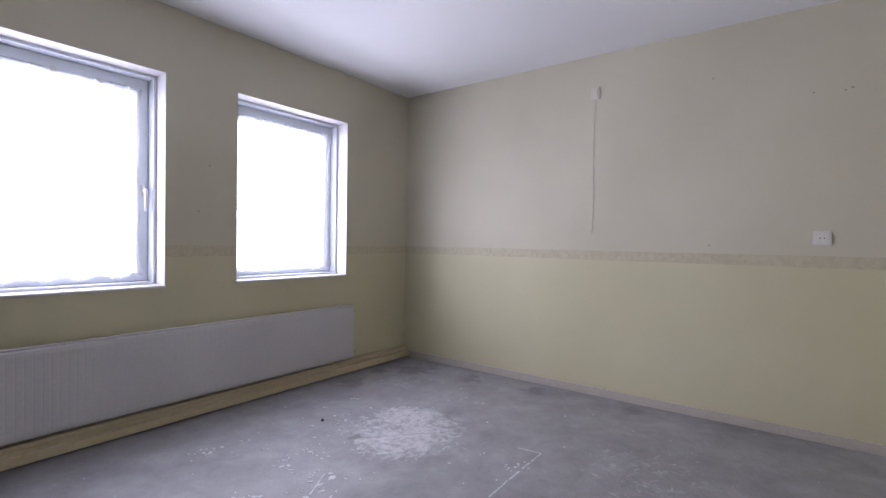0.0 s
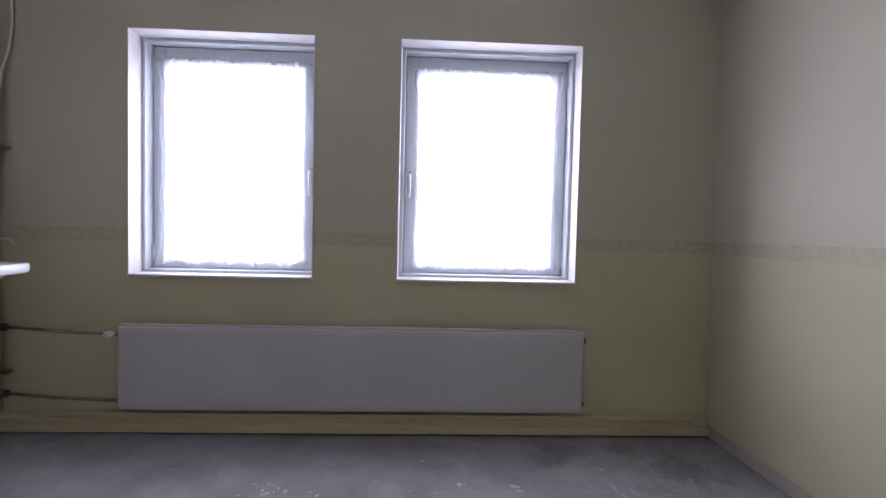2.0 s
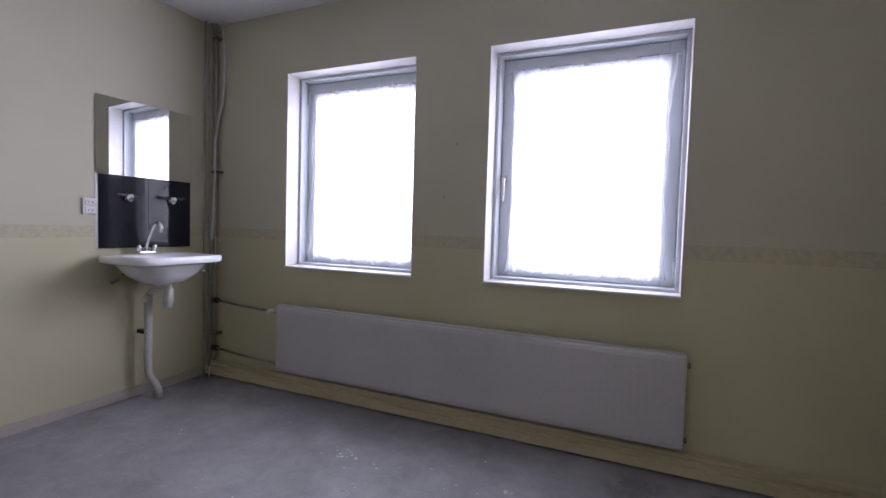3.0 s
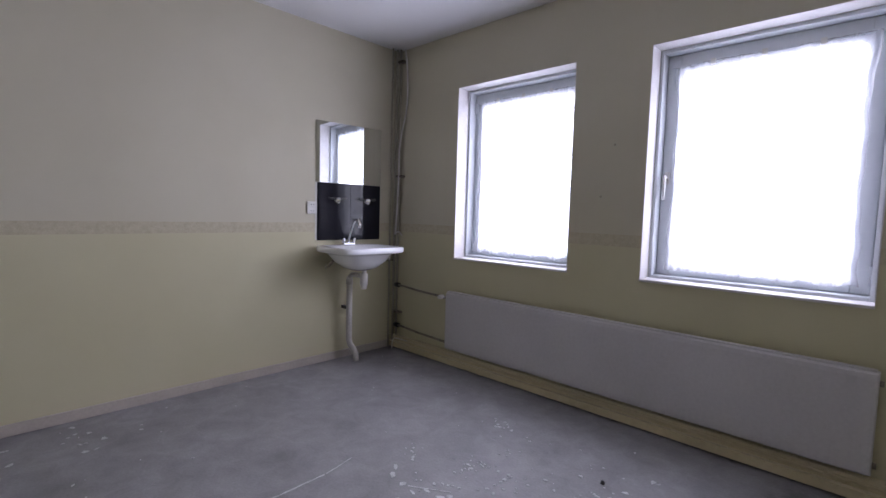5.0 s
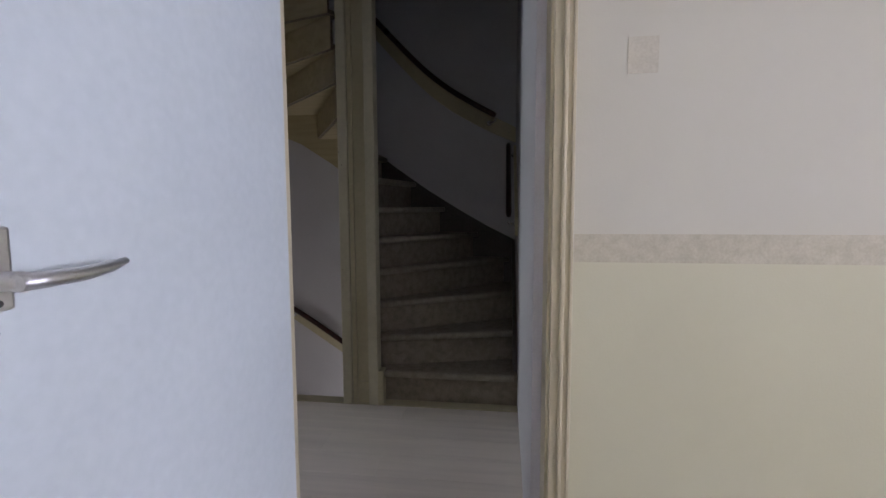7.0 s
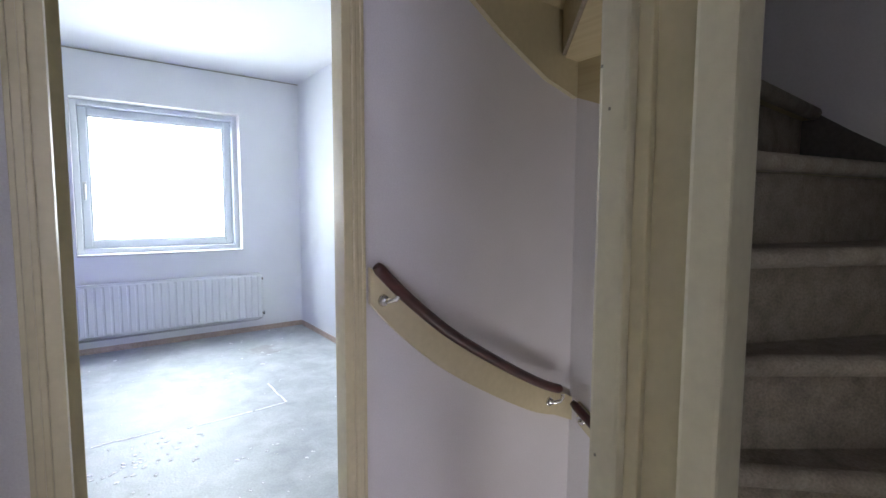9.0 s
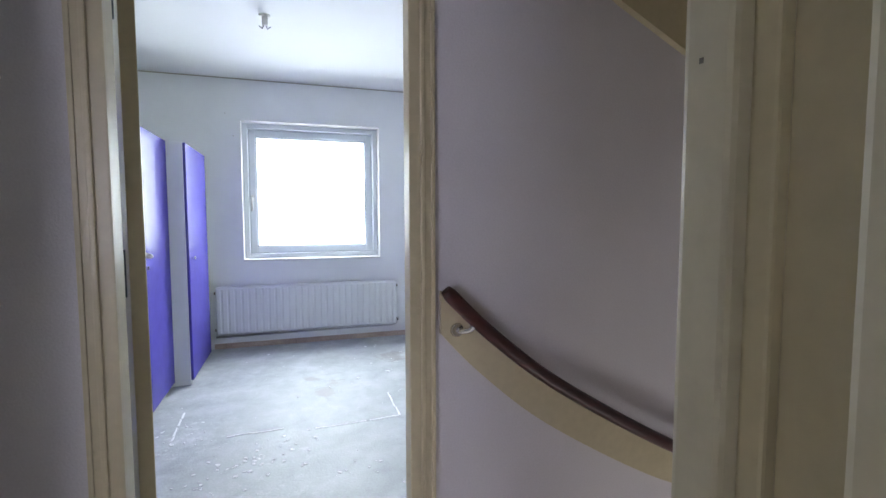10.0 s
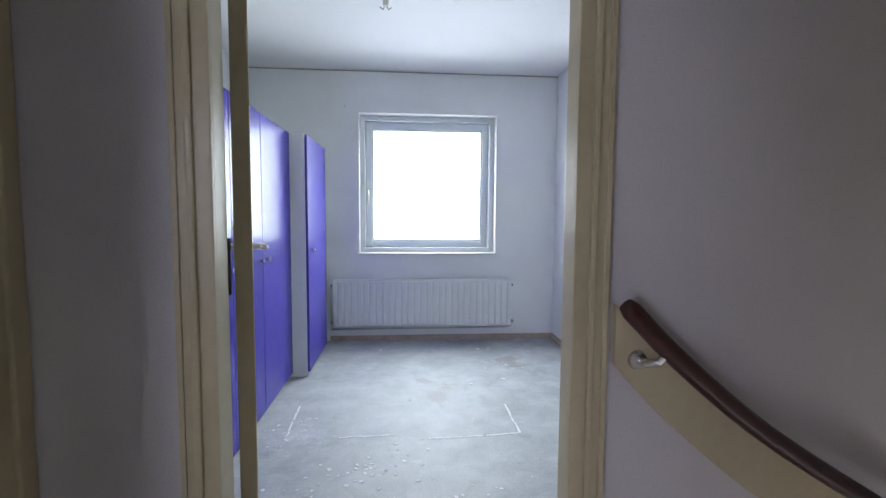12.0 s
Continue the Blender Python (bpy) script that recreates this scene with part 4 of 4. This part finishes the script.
cord2 = thing("cord_stub", (-0.1, 0.08, 0.05), "short cream cable curling up from the floor", "cable")
part("cord", T([(-0.09, 0.10, 0.0), (-0.095, 0.10, 0.07), (-0.12, 0.10, 0.10), (-0.17, 0.09, 0.10), (-0.24, 0.06, 0.09)], 0.004, 8), PLASTIC, cord2)
lowpipe = thing("floor_pipe", (-2.0, 0.05, 0.06), "painted pipe running along the skirting", "pipe")
part("pipe", T([(-0.10, 0.046, 0.085), (-1.9, 0.048, 0.082), (XW + 0.10, 0.046, 0.080)], 0.009, 8), CREAM, lowpipe)
for px in (-0.6, -1.8, -3.0):
    part("clip", B(px, px + 0.014, 0.021, 0.058, 0.070, 0.096, bevel=0.002), CREAM, lowpipe)

# old fixings and marks on the walls
fix = [(XW + 0.004, 2.614, 2.21), (XW + 0.004, 3.128, 2.03), (XW + 0.004, 3.27, 2.02), (XW + 0.004, 3.30, 2.03), (XW + 0.004, 2.615, 1.13), (XW + 0.004, 1.964, 0.06)]
for x, y, z in fix:
    tagged(part("wall_plug", T([(x - 0.006, y, z), (x + 0.002, y, z)], [0.0055, 0.004], 8), COPPER), "small dark plastic plug stuck in cream wallpaper", "wall plug", "old wall plugs")
for x, z in ((-1.93, 1.60), (-1.86, 1.30)):
    tagged(part("wall_plug", T([(x, -0.003, z), (x, 0.004, z)], [0.009, 0.006], 8), PIPEPAINT), "small rusty plug between the windows", "wall plug", "old wall plugs")

tagged(part("wall_hook", T([(-0.77, YR + 0.002, 1.425), (-0.77, YR - 0.016, 1.425), (-0.767, YR - 0.024, 1.418), (-0.764, YR - 0.024, 1.405), (-0.762, YR - 0.018, 1.398)], 0.0018, 8), COPPER),
              "small dark bent hook in cream wallpaper", "hook")

# ---- landing: planks, stair opening post ----
plank_mesh = None
for k in range(7):
    x = 0.118 + k * 0.1716
    for j in range(2):
        y0, y1 = (YS, YS + 0.62 + 0.31 * (k % 3)) if j == 0 else (YS + 0.62 + 0.31 * (k % 3), YN)
        plank_mesh = structure("floor_landing", B(0.118, 1.325, YS, YN, -0.3, LF - 0.008), [CARPET], "landing floor of pale laminate planks", "floor") if plank_mesh is None else plank_mesh
        part("plank", B(x + 0.0006, x + 0.171, y0 + 0.0006, y1 - 0.0006, LF - 0.009, LF, bevel=0.001), LAMINATE, plank_mesh)
structure("landing_nosing", B(1.322, 1.405, YS, YN, -0.3, LF + 0.004, bevel=0.006), [CREAM], "white edge strip at the head of the stairs", "trim")
post = thing("stair_post", (1.36, 3.73, LF), "cream painted full-height post between the stair openings", "post", kind="structure")
part("core", B(1.346, 1.388, 3.680, 3.778, LF, H, bevel=0.001), CREAM, post)
part("casing", B(1.31, 1.392, 3.625, 3.681, LF, H, bevel=0.007), CASING, post)
part("casing", B(1.31, 1.392, 3.777, 3.832, LF, H, bevel=0.007), CASING, post)
part("inner_step", B(1.330, 1.348, 3.752, 3.7775, LF, H, bevel=0.004), CREAM, post)
part("foot_block", B(1.334, 1.347, 3.6805, 3.752, LF, LF + 0.13, bevel=0.003), CREAM, post)
for cx_, cy_, cz_ in ((1.309, 3.826, 1.45), (1.309, 3.81, 1.38), (1.309, 3.818, 0.80)):
    part("paint_chip", B(cx_, cx_ + 0.003, cy_ - 0.002, cy_ + 0.002, cz_ - 0.0025, cz_ + 0.0025), COPPER, post, "dark chip in the paint")
bm = bmesh.new()
prism(bm, [(1.308, 3.625), (1.33, 3.60), (1.39, 3.60), (1.39, 3.626)], LF, LF + 0.20)
part("base_flare", bm, CREAM, post, "worn flared base")

string_end = thing("stair_string_end", (1.40, 4.65, LF), "rounded cream end of the stair string", "stair trim")
part("cap", T([(1.345, 4.675, LF + 0.052), (1.40, 4.655, LF + 0.075), (1.455, 4.64, LF + 0.095)], [0.024, 0.026, 0.022], 12), CREAM, string_end)
part("block", B(1.326, 1.44, 4.655, 4.698, LF + 0.004, LF + 0.06, bevel=0.008), CREAM, string_end)
# white lobe, read as a curled end; its door stop form is made up
wall_lobe = thing("door_stop", (1.355, YN, 0.20), "small white lobe on the wall, given a door stop shape", "door stop")
part("base", T([(1.36, YN, 0.205), (1.36, YN - 0.008, 0.205)], [0.026, 0.022], 14), PLASTIC, wall_lobe)
part("lobe_tip", T([(1.36, YN - 0.008, 0.205), (1.36, YN - 0.03, 0.203), (1.36, YN - 0.04, 0.202)], [0.015, 0.018, 0.011], 14), PLASTIC, wall_lobe)
tagged(part("switch_ghost", B(-0.0015, 0.0, 2.565, 2.635, 1.46, 1.545, bevel=0.0005), GHOST), "faint square mark where a light switch was papered over", "wall mark")

# ---- stairs ----
OUT = [(1.40, YS), (1.67, YS), (1.99, YS), (XE, 2.90), (XE, 3.14), (XE, 3.40), (XE, 3.63), (XE, 3.86), (XE, 4.10), (XE, 4.36),
       (2.27, YN), (1.97, YN), (1.70, YN), (1.45, YN)]
INN = [(1.40, 3.66), (1.45, 3.70), (1.48, 3.73), (1.50, 3.75), (1.50, 3.77), (1.50, 3.79), (1.50, 3.81), (1.50, 3.83), (1.50, 3.85), (1.50, 3.87),
       (1.50, 3.89), (1.49, 3.91), (1.47, 3.92), (1.45, 3.93)]


def flight(base, label):
    """A winding flight: carpeted treads and risers round the newel, shade-toned cream paint below, with wall strings.
    """
    st = thing("staircase", (1.9, 3.7, base), label, "staircase", "flights of the stairs")
    n = len(OUT)
    for k in range(n):
        z = base + RISE * (k + 1)
        (ax, ay), (bx_, by_) = INN[k], OUT[k]
        d = Vector((bx_ - ax, by_ - ay, 0)).normalized()
        back = Vector((d.y, -d.x, 0))
        if k + 1 < n:
            nx_, ox_ = INN[k + 1], OUT[k + 1]
            mid = Vector(((nx_[0] + ox_[0]) / 2 - (ax + bx_) / 2, (nx_[1] + ox_[1]) / 2 - (ay + by_) / 2, 0))
        else:
            nx_, ox_ = (1.42, 3.95), (1.42, YN)
            mid = Vector((-1, 0, 0))
        if back.dot(mid) > 0:
            back = -back
        f = back * 0.028
        ring = [(ax + f.x, ay + f.y), (bx_ + f.x, by_ + f.y)]
        corner = None
        if by_ < 2.85 and ox_[0] >= XE - 0.001 and bx_ < XE:
            corner = (XE, YS)
        if bx_ >= XE - 0.001 and ox_[1] >= YN - 0.001:
            corner = (XE, YN)
        ring = [(min(max(x, 1.36), XE - 0.001), min(max(y, YS + 0.001), YN - 0.001)) for x, y in ring]
        if corner:
            ring.append(corner)
        ring += [(ox_[0] - back.x * 0.01, ox_[1] - back.y * 0.01), (nx_[0] - back.x * 0.01, nx_[1] - back.y * 0.01)]
        ring = [(min(x, XE - 0.001), min(max(y, YS + 0.001), YN - 0.001)) for x, y in ring]
        bm = bmesh.new()
        prism(bm, ring, z - 0.036, z)
        sharp = [e for e in bm.edges if all(abs(v.co.z - z) < 1e-4 for v in e.verts) or all(abs(v.co.z - z + 0.036) < 1e-4 for v in e.verts)]
        bmesh.ops.bevel(bm, geom=sharp[:8], offset=0.008, segments=2, affect="EDGES")
        bmesh.ops.recalc_face_normals(bm, faces=bm.faces)
        for fc in bm.faces:
            fc.material_index = 1 if fc.normal.z < -0.5 else 0
        tread = part("tread", bm, [CARPET, SHADECREAM], st)
        n0, n1 = Vector((*ring[0], z - 0.018)), Vector((*ring[1], z - 0.018))
        along = (n1 - n0).normalized() * 0.02
        part("nosing", T([n0 + along, (n0 + n1) / 2, n1 - along], 0.0195, 10), LITNOSING, tread, "carpet edge coloured paler for wear and the light on it")
        bm = bmesh.new()
        q = -back * 0.016
        low = base + 0.001 if k == 0 else z - RISE - 0.03
        e0, e1 = (ax, ay), (min(bx_, XE - 0.002), min(max(by_, YS + 0.002), YN - 0.002))
        prism(bm, [e0, e1, (min(e1[0] + q.x, XE - 0.001), min(max(e1[1] + q.y, YS + 0.001), YN - 0.001)), (e0[0] + q.x, e0[1] + q.y)], low, z - 0.034)
        bmesh.ops.recalc_face_normals(bm, faces=bm.faces)
        for fc in bm.faces:
            fc.material_index = 1 if fc.normal.dot(back) < -0.5 else 0
        part("riser", bm, [CARPET, SHADECREAM], st)
    # wall strings: along the south, east and north walls
    south = [(x, YS + 0.002) for x in (1.44, 1.62, 1.85, 2.1, XE - 0.03)]
    part("wall_string", upright(bmesh.new(), south, [base + h for h in (0.0, 0.05, 0.2, 0.32, 0.45)], [base + h for h in (0.30, 0.42, 0.58, 0.74, 0.88)], (0, 0.024)), STRING, st, "dark wall string")
    ys = (YS + 0.002, 3.05, 3.25, 3.5, 3.75, 4.0)
    part("wall_string", upright(bmesh.new(), [(XE - 0.002, y) for y in ys], [base + h for h in (0.45, 0.58, 0.72, 0.90, 1.08, 1.27)],
                                [base + h for h in (0.88, 0.985, 1.10, 1.255, 1.43, 1.62)], (-0.024, 0)), STRING, st, "dark wall string")
    # upper east string: cream paint, browned here to hold its shade
    ys = (4.0, 4.25, 4.5, YN - 0.002)
    part("wall_string", upright(bmesh.new(), [(XE - 0.002, y) for y in ys], [base + h for h in (1.27, 1.46, 1.62, 1.70)],
                                [base + h for h in (1.67, 1.90, 2.12, 2.28)], (-0.024, 0)), SHADECREAM, st, "cream wall string with its shade in the colour")
    north = [(x, YN - 0.002) for x in (XE - 0.03, 2.15, 1.9, 1.65, 1.44)]
    part("wall_string", upright(bmesh.new(), north, [base + h for h in (1.69, 1.74, 1.86, 2.01, 2.15)], [base + h for h in (2.28, 2.42, 2.58, 2.74, 2.83)], (0, -0.024)), CREAM, st, "cream wall string")
    part("newel", T([(1.465, 3.80, base + 0.02), (1.465, 3.80, base + 2.82)], 0.034, 12), CREAM, st, "cream round newel")
    return st


flight(LF, "winding staircase going up, with brown carpeted treads")
flight(LF - RISE * 15, "winding staircase going down from the landing")


def rail(pts, wall, board_drop, label, tail=()):
    """A dark wooden handrail on a curved cream backing board with chrome brackets; wall: the way out of the wall."""
    o = Vector(wall)
    h = thing("handrail", pts[0], label, "handrail", "stair handrails")
    path = []
    P = [Vector(p) for p in pts]
    for i in range(len(P) - 1):
        a, b, c, d = P[max(i - 1, 0)], P[i], P[i + 1], P[min(i + 2, len(P) - 1)]
        for s in range(6):
            u = s / 6
            path.append(0.5 * ((2 * b) + (c - a) * u + (2 * a - 5 * b + 4 * c - d) * u * u + (3 * b - a - 3 * c + d) * u ** 3))
    path.append(P[-1])
    r = [0.013] + [0.0175] * (len(path) - 2) + [0.013]
    part("grip", T([p + o * 0.055 - Vector((0, 0, 0.003)) for p in path], r, 14, 1.15), RAILWOOD, h, "dark red varnished rail")
    bm = bmesh.new()
    n = len(path)
    lo = [p.z - 0.045 - board_drop * (0.86 + 0.14 * math.sin(math.pi * i / (n - 1))) for i, p in enumerate(path)]
    hi = [p.z - 0.012 for p in path]
    line = [(p.x, p.y) for p in path]
    for x, y, z in tail:
        line, lo, hi = line + [(x, y)], lo + [z - 0.13], hi + [z - 0.02]
    upright(bm, line, lo, hi, (o.x * 0.018, o.y * 0.018))
    part("backing_board", bm, CREAM, h, "cream painted backing board")
    for i in (max(1, n // 10), n - max(2, n // 9)):
        p = path[i]
        base_ = p + Vector((0, 0, -0.075)) + o * 0.018
        bm = T([base_, base_ + o * 0.008], [0.020, 0.017], 14)
        run = (path[i + 1] - path[i - 1]).normalized() * 0.05
        run.z = 0.0
        tube(bm, [base_, base_ + o * 0.022 + run * 0.25, base_ + o * 0.032 + run * 0.8 + Vector((0, 0, 0.004)), base_ + o * 0.036 + run + Vector((0, 0, 0.016)),
                  Vector((p.x + run.x, p.y + run.y, path[i + 1].z)) + o * 0.054 + Vector((0, 0, -0.035))], 0.0085, 10)
        part("bracket", bm, CHROME, h, "chrome rail bracket")
    return h


rail([(1.335, YN - 0.001, 1.048), (1.45, YN - 0.001, 0.935), (1.63, YN - 0.001, 0.788), (1.87, YN - 0.001, 0.635), (2.10, YN - 0.001, 0.505), (2.24, YN - 0.001, 0.445)], (0, -1, 0), 0.10,
     "dark red handrail descending on a cream board", [(XE - 0.003, YN - 0.001, 0.385)])
rail([(XE - 0.001, YN - 0.06, 0.370), (XE - 0.001, YN - 0.25, 0.255), (XE - 0.001, YN - 0.47, 0.11), (XE - 0.001, YN - 1.0, -0.25)], (-1, 0, 0), 0.07, "dark red handrail low on the stairwell wall")
rail([(XE - 0.001, 4.1, 2.78), (XE - 0.001, 3.87, 2.52), (XE - 0.001, 3.56, 2.20), (XE - 0.001, 3.36, 2.035), (XE - 0.001, 3.17, 1.915), (XE - 0.001, 2.99, 1.815)], (-1, 0, 0), 0.10,
     "dark red handrail rising along the party wall", [(XE - 0.001, YS + 0.003, 1.75)])
rail([(2.26, YS + 0.001, 1.60), (2.10, YS + 0.001, 1.48), (1.85, YS + 0.001, 1.30), (1.60, YS + 0.001, 1.10)], (0, 1, 0), 0.09, "dark red handrail beside the lower winders")


# ---- back bedroom: wardrobes, ceiling hook ----
def wardrobe(x0, x1, y0, y1, height, seams, knobs, label):
    """A carcass with white sides and plinth, and glossy violet doors facing east."""
    w = thing("wardrobe", ((x0 + x1) / 2, (y0 + y1) / 2, 0), label, "wardrobe", "violet wardrobes")
    t = 0.018
    part("side_panel", B(x0, x1 - 0.001, y0, y0 + 0.09, 0.0, height, bevel=0.002), WHITEWALL, w, "white side panel")
    part("side_panel", B(x0, x1 - 0.001, y1 - t, y1, 0.0, height, bevel=0.002), WHITEWALL, w, "white side panel")
    part("top_panel", B(x0, x1 - 0.001, y0 + 0.09, y1 - t, height - 0.03, height - 0.001, bevel=0.002), WHITEWALL, w, "white top panel")
    part("back_panel", B(x0, x0 + 0.01, y0 + 0.09, y1 - t, 0.05, height - 0.03), WHITEWALL, w)
    part("plinth", B(x1 - 0.04, x1 - 0.022, y0 + 0.09, y1 - t, 0.0, 0.05, bevel=0.002), WHITEWALL, w, "white plinth")
    cuts = [y0 + 0.004, *seams, y1 - 0.002]
    for (a, b), k in zip(zip(cuts, cuts[1:]), knobs):
        d = part("door", B(x1, x1 + t, a + 0.002, b - 0.002, 0.035, height - 0.005, bevel=0.003), PURPLE, w, "glossy violet door")
        bm = T([(x1 + t, k, 0.94), (x1 + t + 0.012, k, 0.94), (x1 + t + 0.016, k, 0.94), (x1 + t + 0.026, k, 0.94)], [0.006, 0.006, 0.013, 0.012], 14)
        part("knob", bm, CHROME, d, "small chrome knob")
    return w


wardrobe(NX + 0.01, 0.075, 5.62, 7.255, 1.79, [6.10, 6.58], [6.06, 6.53, 6.64], "wide violet wardrobe with glossy doors")
wardrobe(NX + 0.01, 0.195, 7.265, 8.04, 1.785, [], [7.36], "deeper violet wardrobe with a white side")
hook = thing("ceiling_hook", (0.80, 6.74, H), "bare lamp hook and wires under a ceiling box", "lamp hook")
part("box_lid", T([(0.80, 6.74, H), (0.80, 6.74, H - 0.012)], [0.036, 0.030], 20), PLASTIC, hook, "white round box lid")
part("block", B(0.782, 0.818, 6.728, 6.752, H - 0.065, H - 0.012, bevel=0.003), PLASTIC, hook, "white terminal block")
for s in (-1, 1):
    part("wire", T([(0.80 + s * 0.006, 6.74, H - 0.06), (0.80 + s * 0.015, 6.74, H - 0.085), (0.80 + s * 0.035, 6.74, H - 0.07)], 0.003, 6), DARKPLASTIC, hook)

for x, z in ((0.362, 2.203), (0.427, 1.999)):
    tagged(part("wall_plug", T([(x, NY + 0.003, z), (x, NY - 0.012, z)], [0.006, 0.005], 8), PIPEGREY), "small grey nail stuck in a white wall", "wall plug", "old wall plugs")
npipe = thing("radiator_pipe", (1.1, NY - 0.05, 0.12), "thin white heating pipe below the radiator", "pipe")
part("pipe", T([(0.23, NY - 0.03, 0.118), (1.2, NY - 0.03, 0.120), (1.90, NY - 0.03, 0.122), (1.945, NY - 0.035, 0.14), (1.955, NY - 0.05, 0.19)], 0.0075, 8), RADWHITE, npipe)
part("valve", T([(1.955, NY - 0.056, 0.175), (1.955, NY - 0.056, 0.205)], 0.013, 10), CHROME, npipe, "small chrome valve")

tagged(part("floor_bolt", T([(-2.281, 0.725, 0.0), (-2.281, 0.725, 0.008), (-2.279, 0.727, 0.014)], [0.010, 0.009, 0.004], 8), DARKPLASTIC), "small black bolt head standing on the screed", "bolt")

# ---- floor residue: thin dabs and scraped lines that stand on the screed ----


def dabs(name, spots, strips, label, surface, z=0.0):
    bm = bmesh.new()
    rnd = random.Random(name)
    for x, y, size in spots:
        n = rnd.randint(7, 10)
        turn, squash = rnd.uniform(0, 6.28), rnd.uniform(0.3, 0.9)
        ring = []
        for k in range(n):
            a = 2 * math.pi * k / n
            r = size * rnd.uniform(0.5, 1.2)
            u, v = r * math.cos(a), r * squash * math.sin(a)
            ring.append((x + u * math.cos(turn) - v * math.sin(turn), y + u * math.sin(turn) + v * math.cos(turn)))
        prism(bm, ring, z - 0.001, z + rnd.uniform(0.0012, 0.0032))
    for ring in strips:
        prism(bm, ring, z - 0.001, z + rnd.uniform(0.001, 0.002))
    return tagged(part(name, bm, surface), label, "residue", kind="stuff")


def streak(x0, y0, x1, y1, width, seed):
    """A scraped line: thin ragged strips, broken here and there."""
    rnd = random.Random(seed)
    way = Vector((x1 - x0, y1 - y0, 0))
    length = way.length
    way.normalize()
    side = Vector((-way.y, way.x, 0))
    at, out = 0.0, []
    while at < length:
        run = min(rnd.uniform(0.03, 0.14), length - at)
        p = Vector((x0, y0, 0)) + way * at + side * rnd.uniform(-0.25, 0.25) * width
        n = max(2, int(run / 0.012))
        near = [p + way * run * k / n - side * width * rnd.uniform(0.25, 0.6) for k in range(n + 1)]
        far = [p + way * run * k / n + side * width * rnd.uniform(0.25, 0.6) for k in range(n, -1, -1)]
        out.append([(q.x, q.y) for q in near + far])
        at += run + (rnd.uniform(0.002, 0.03) if rnd.random() < 0.45 else 0.0005)
    return out


rnd = random.Random(11)
front = []
for x, y, spread, count, size in FRONT_DABS:
    front += [(x + rnd.gauss(0, spread), y + rnd.gauss(0, spread), size * rnd.uniform(0.3, 1.2)) for _ in range(count)]
front += [(rnd.uniform(XW + 0.1, -0.1), rnd.uniform(0.1, YR - 0.1), rnd.uniform(0.003, 0.009)) for _ in range(110)]
front_strips = [ring for k, (a, b, c, d, wdt) in enumerate(FRONT_LINES) for ring in streak(a, b, c, d, wdt, k)]
front = [p for p in front if XW + 0.05 < p[0] < -0.05 and 0.06 < p[1] < YR - 0.05]
dabs("plaster_dabs", front, front_strips, "white plaster and paint dabs stuck to grey screed", PLASTER)
back = []
for x, y, spread, count, size in BACK_DABS:
    back += [(x + rnd.gauss(0, spread), y + rnd.gauss(0, spread), size * rnd.uniform(0.3, 1.2)) for _ in range(count)]
back += [(rnd.uniform(0.2, XE - 0.1), rnd.uniform(YN + 0.2, NY - 0.1), rnd.uniform(0.002, 0.007)) for _ in range(60)]
back_strips = [ring for k, (a, b, c, d, wdt) in enumerate(BACK_LINES) for ring in streak(a, b, c, d, wdt, 50 + k)]
back = [p for p in back if p[0] < XE - 0.05 and YN + 0.15 < p[1] < NY - 0.05]
dabs("glue_marks", back, back_strips, "white glue and chalk marks on pale screed", CHALK)
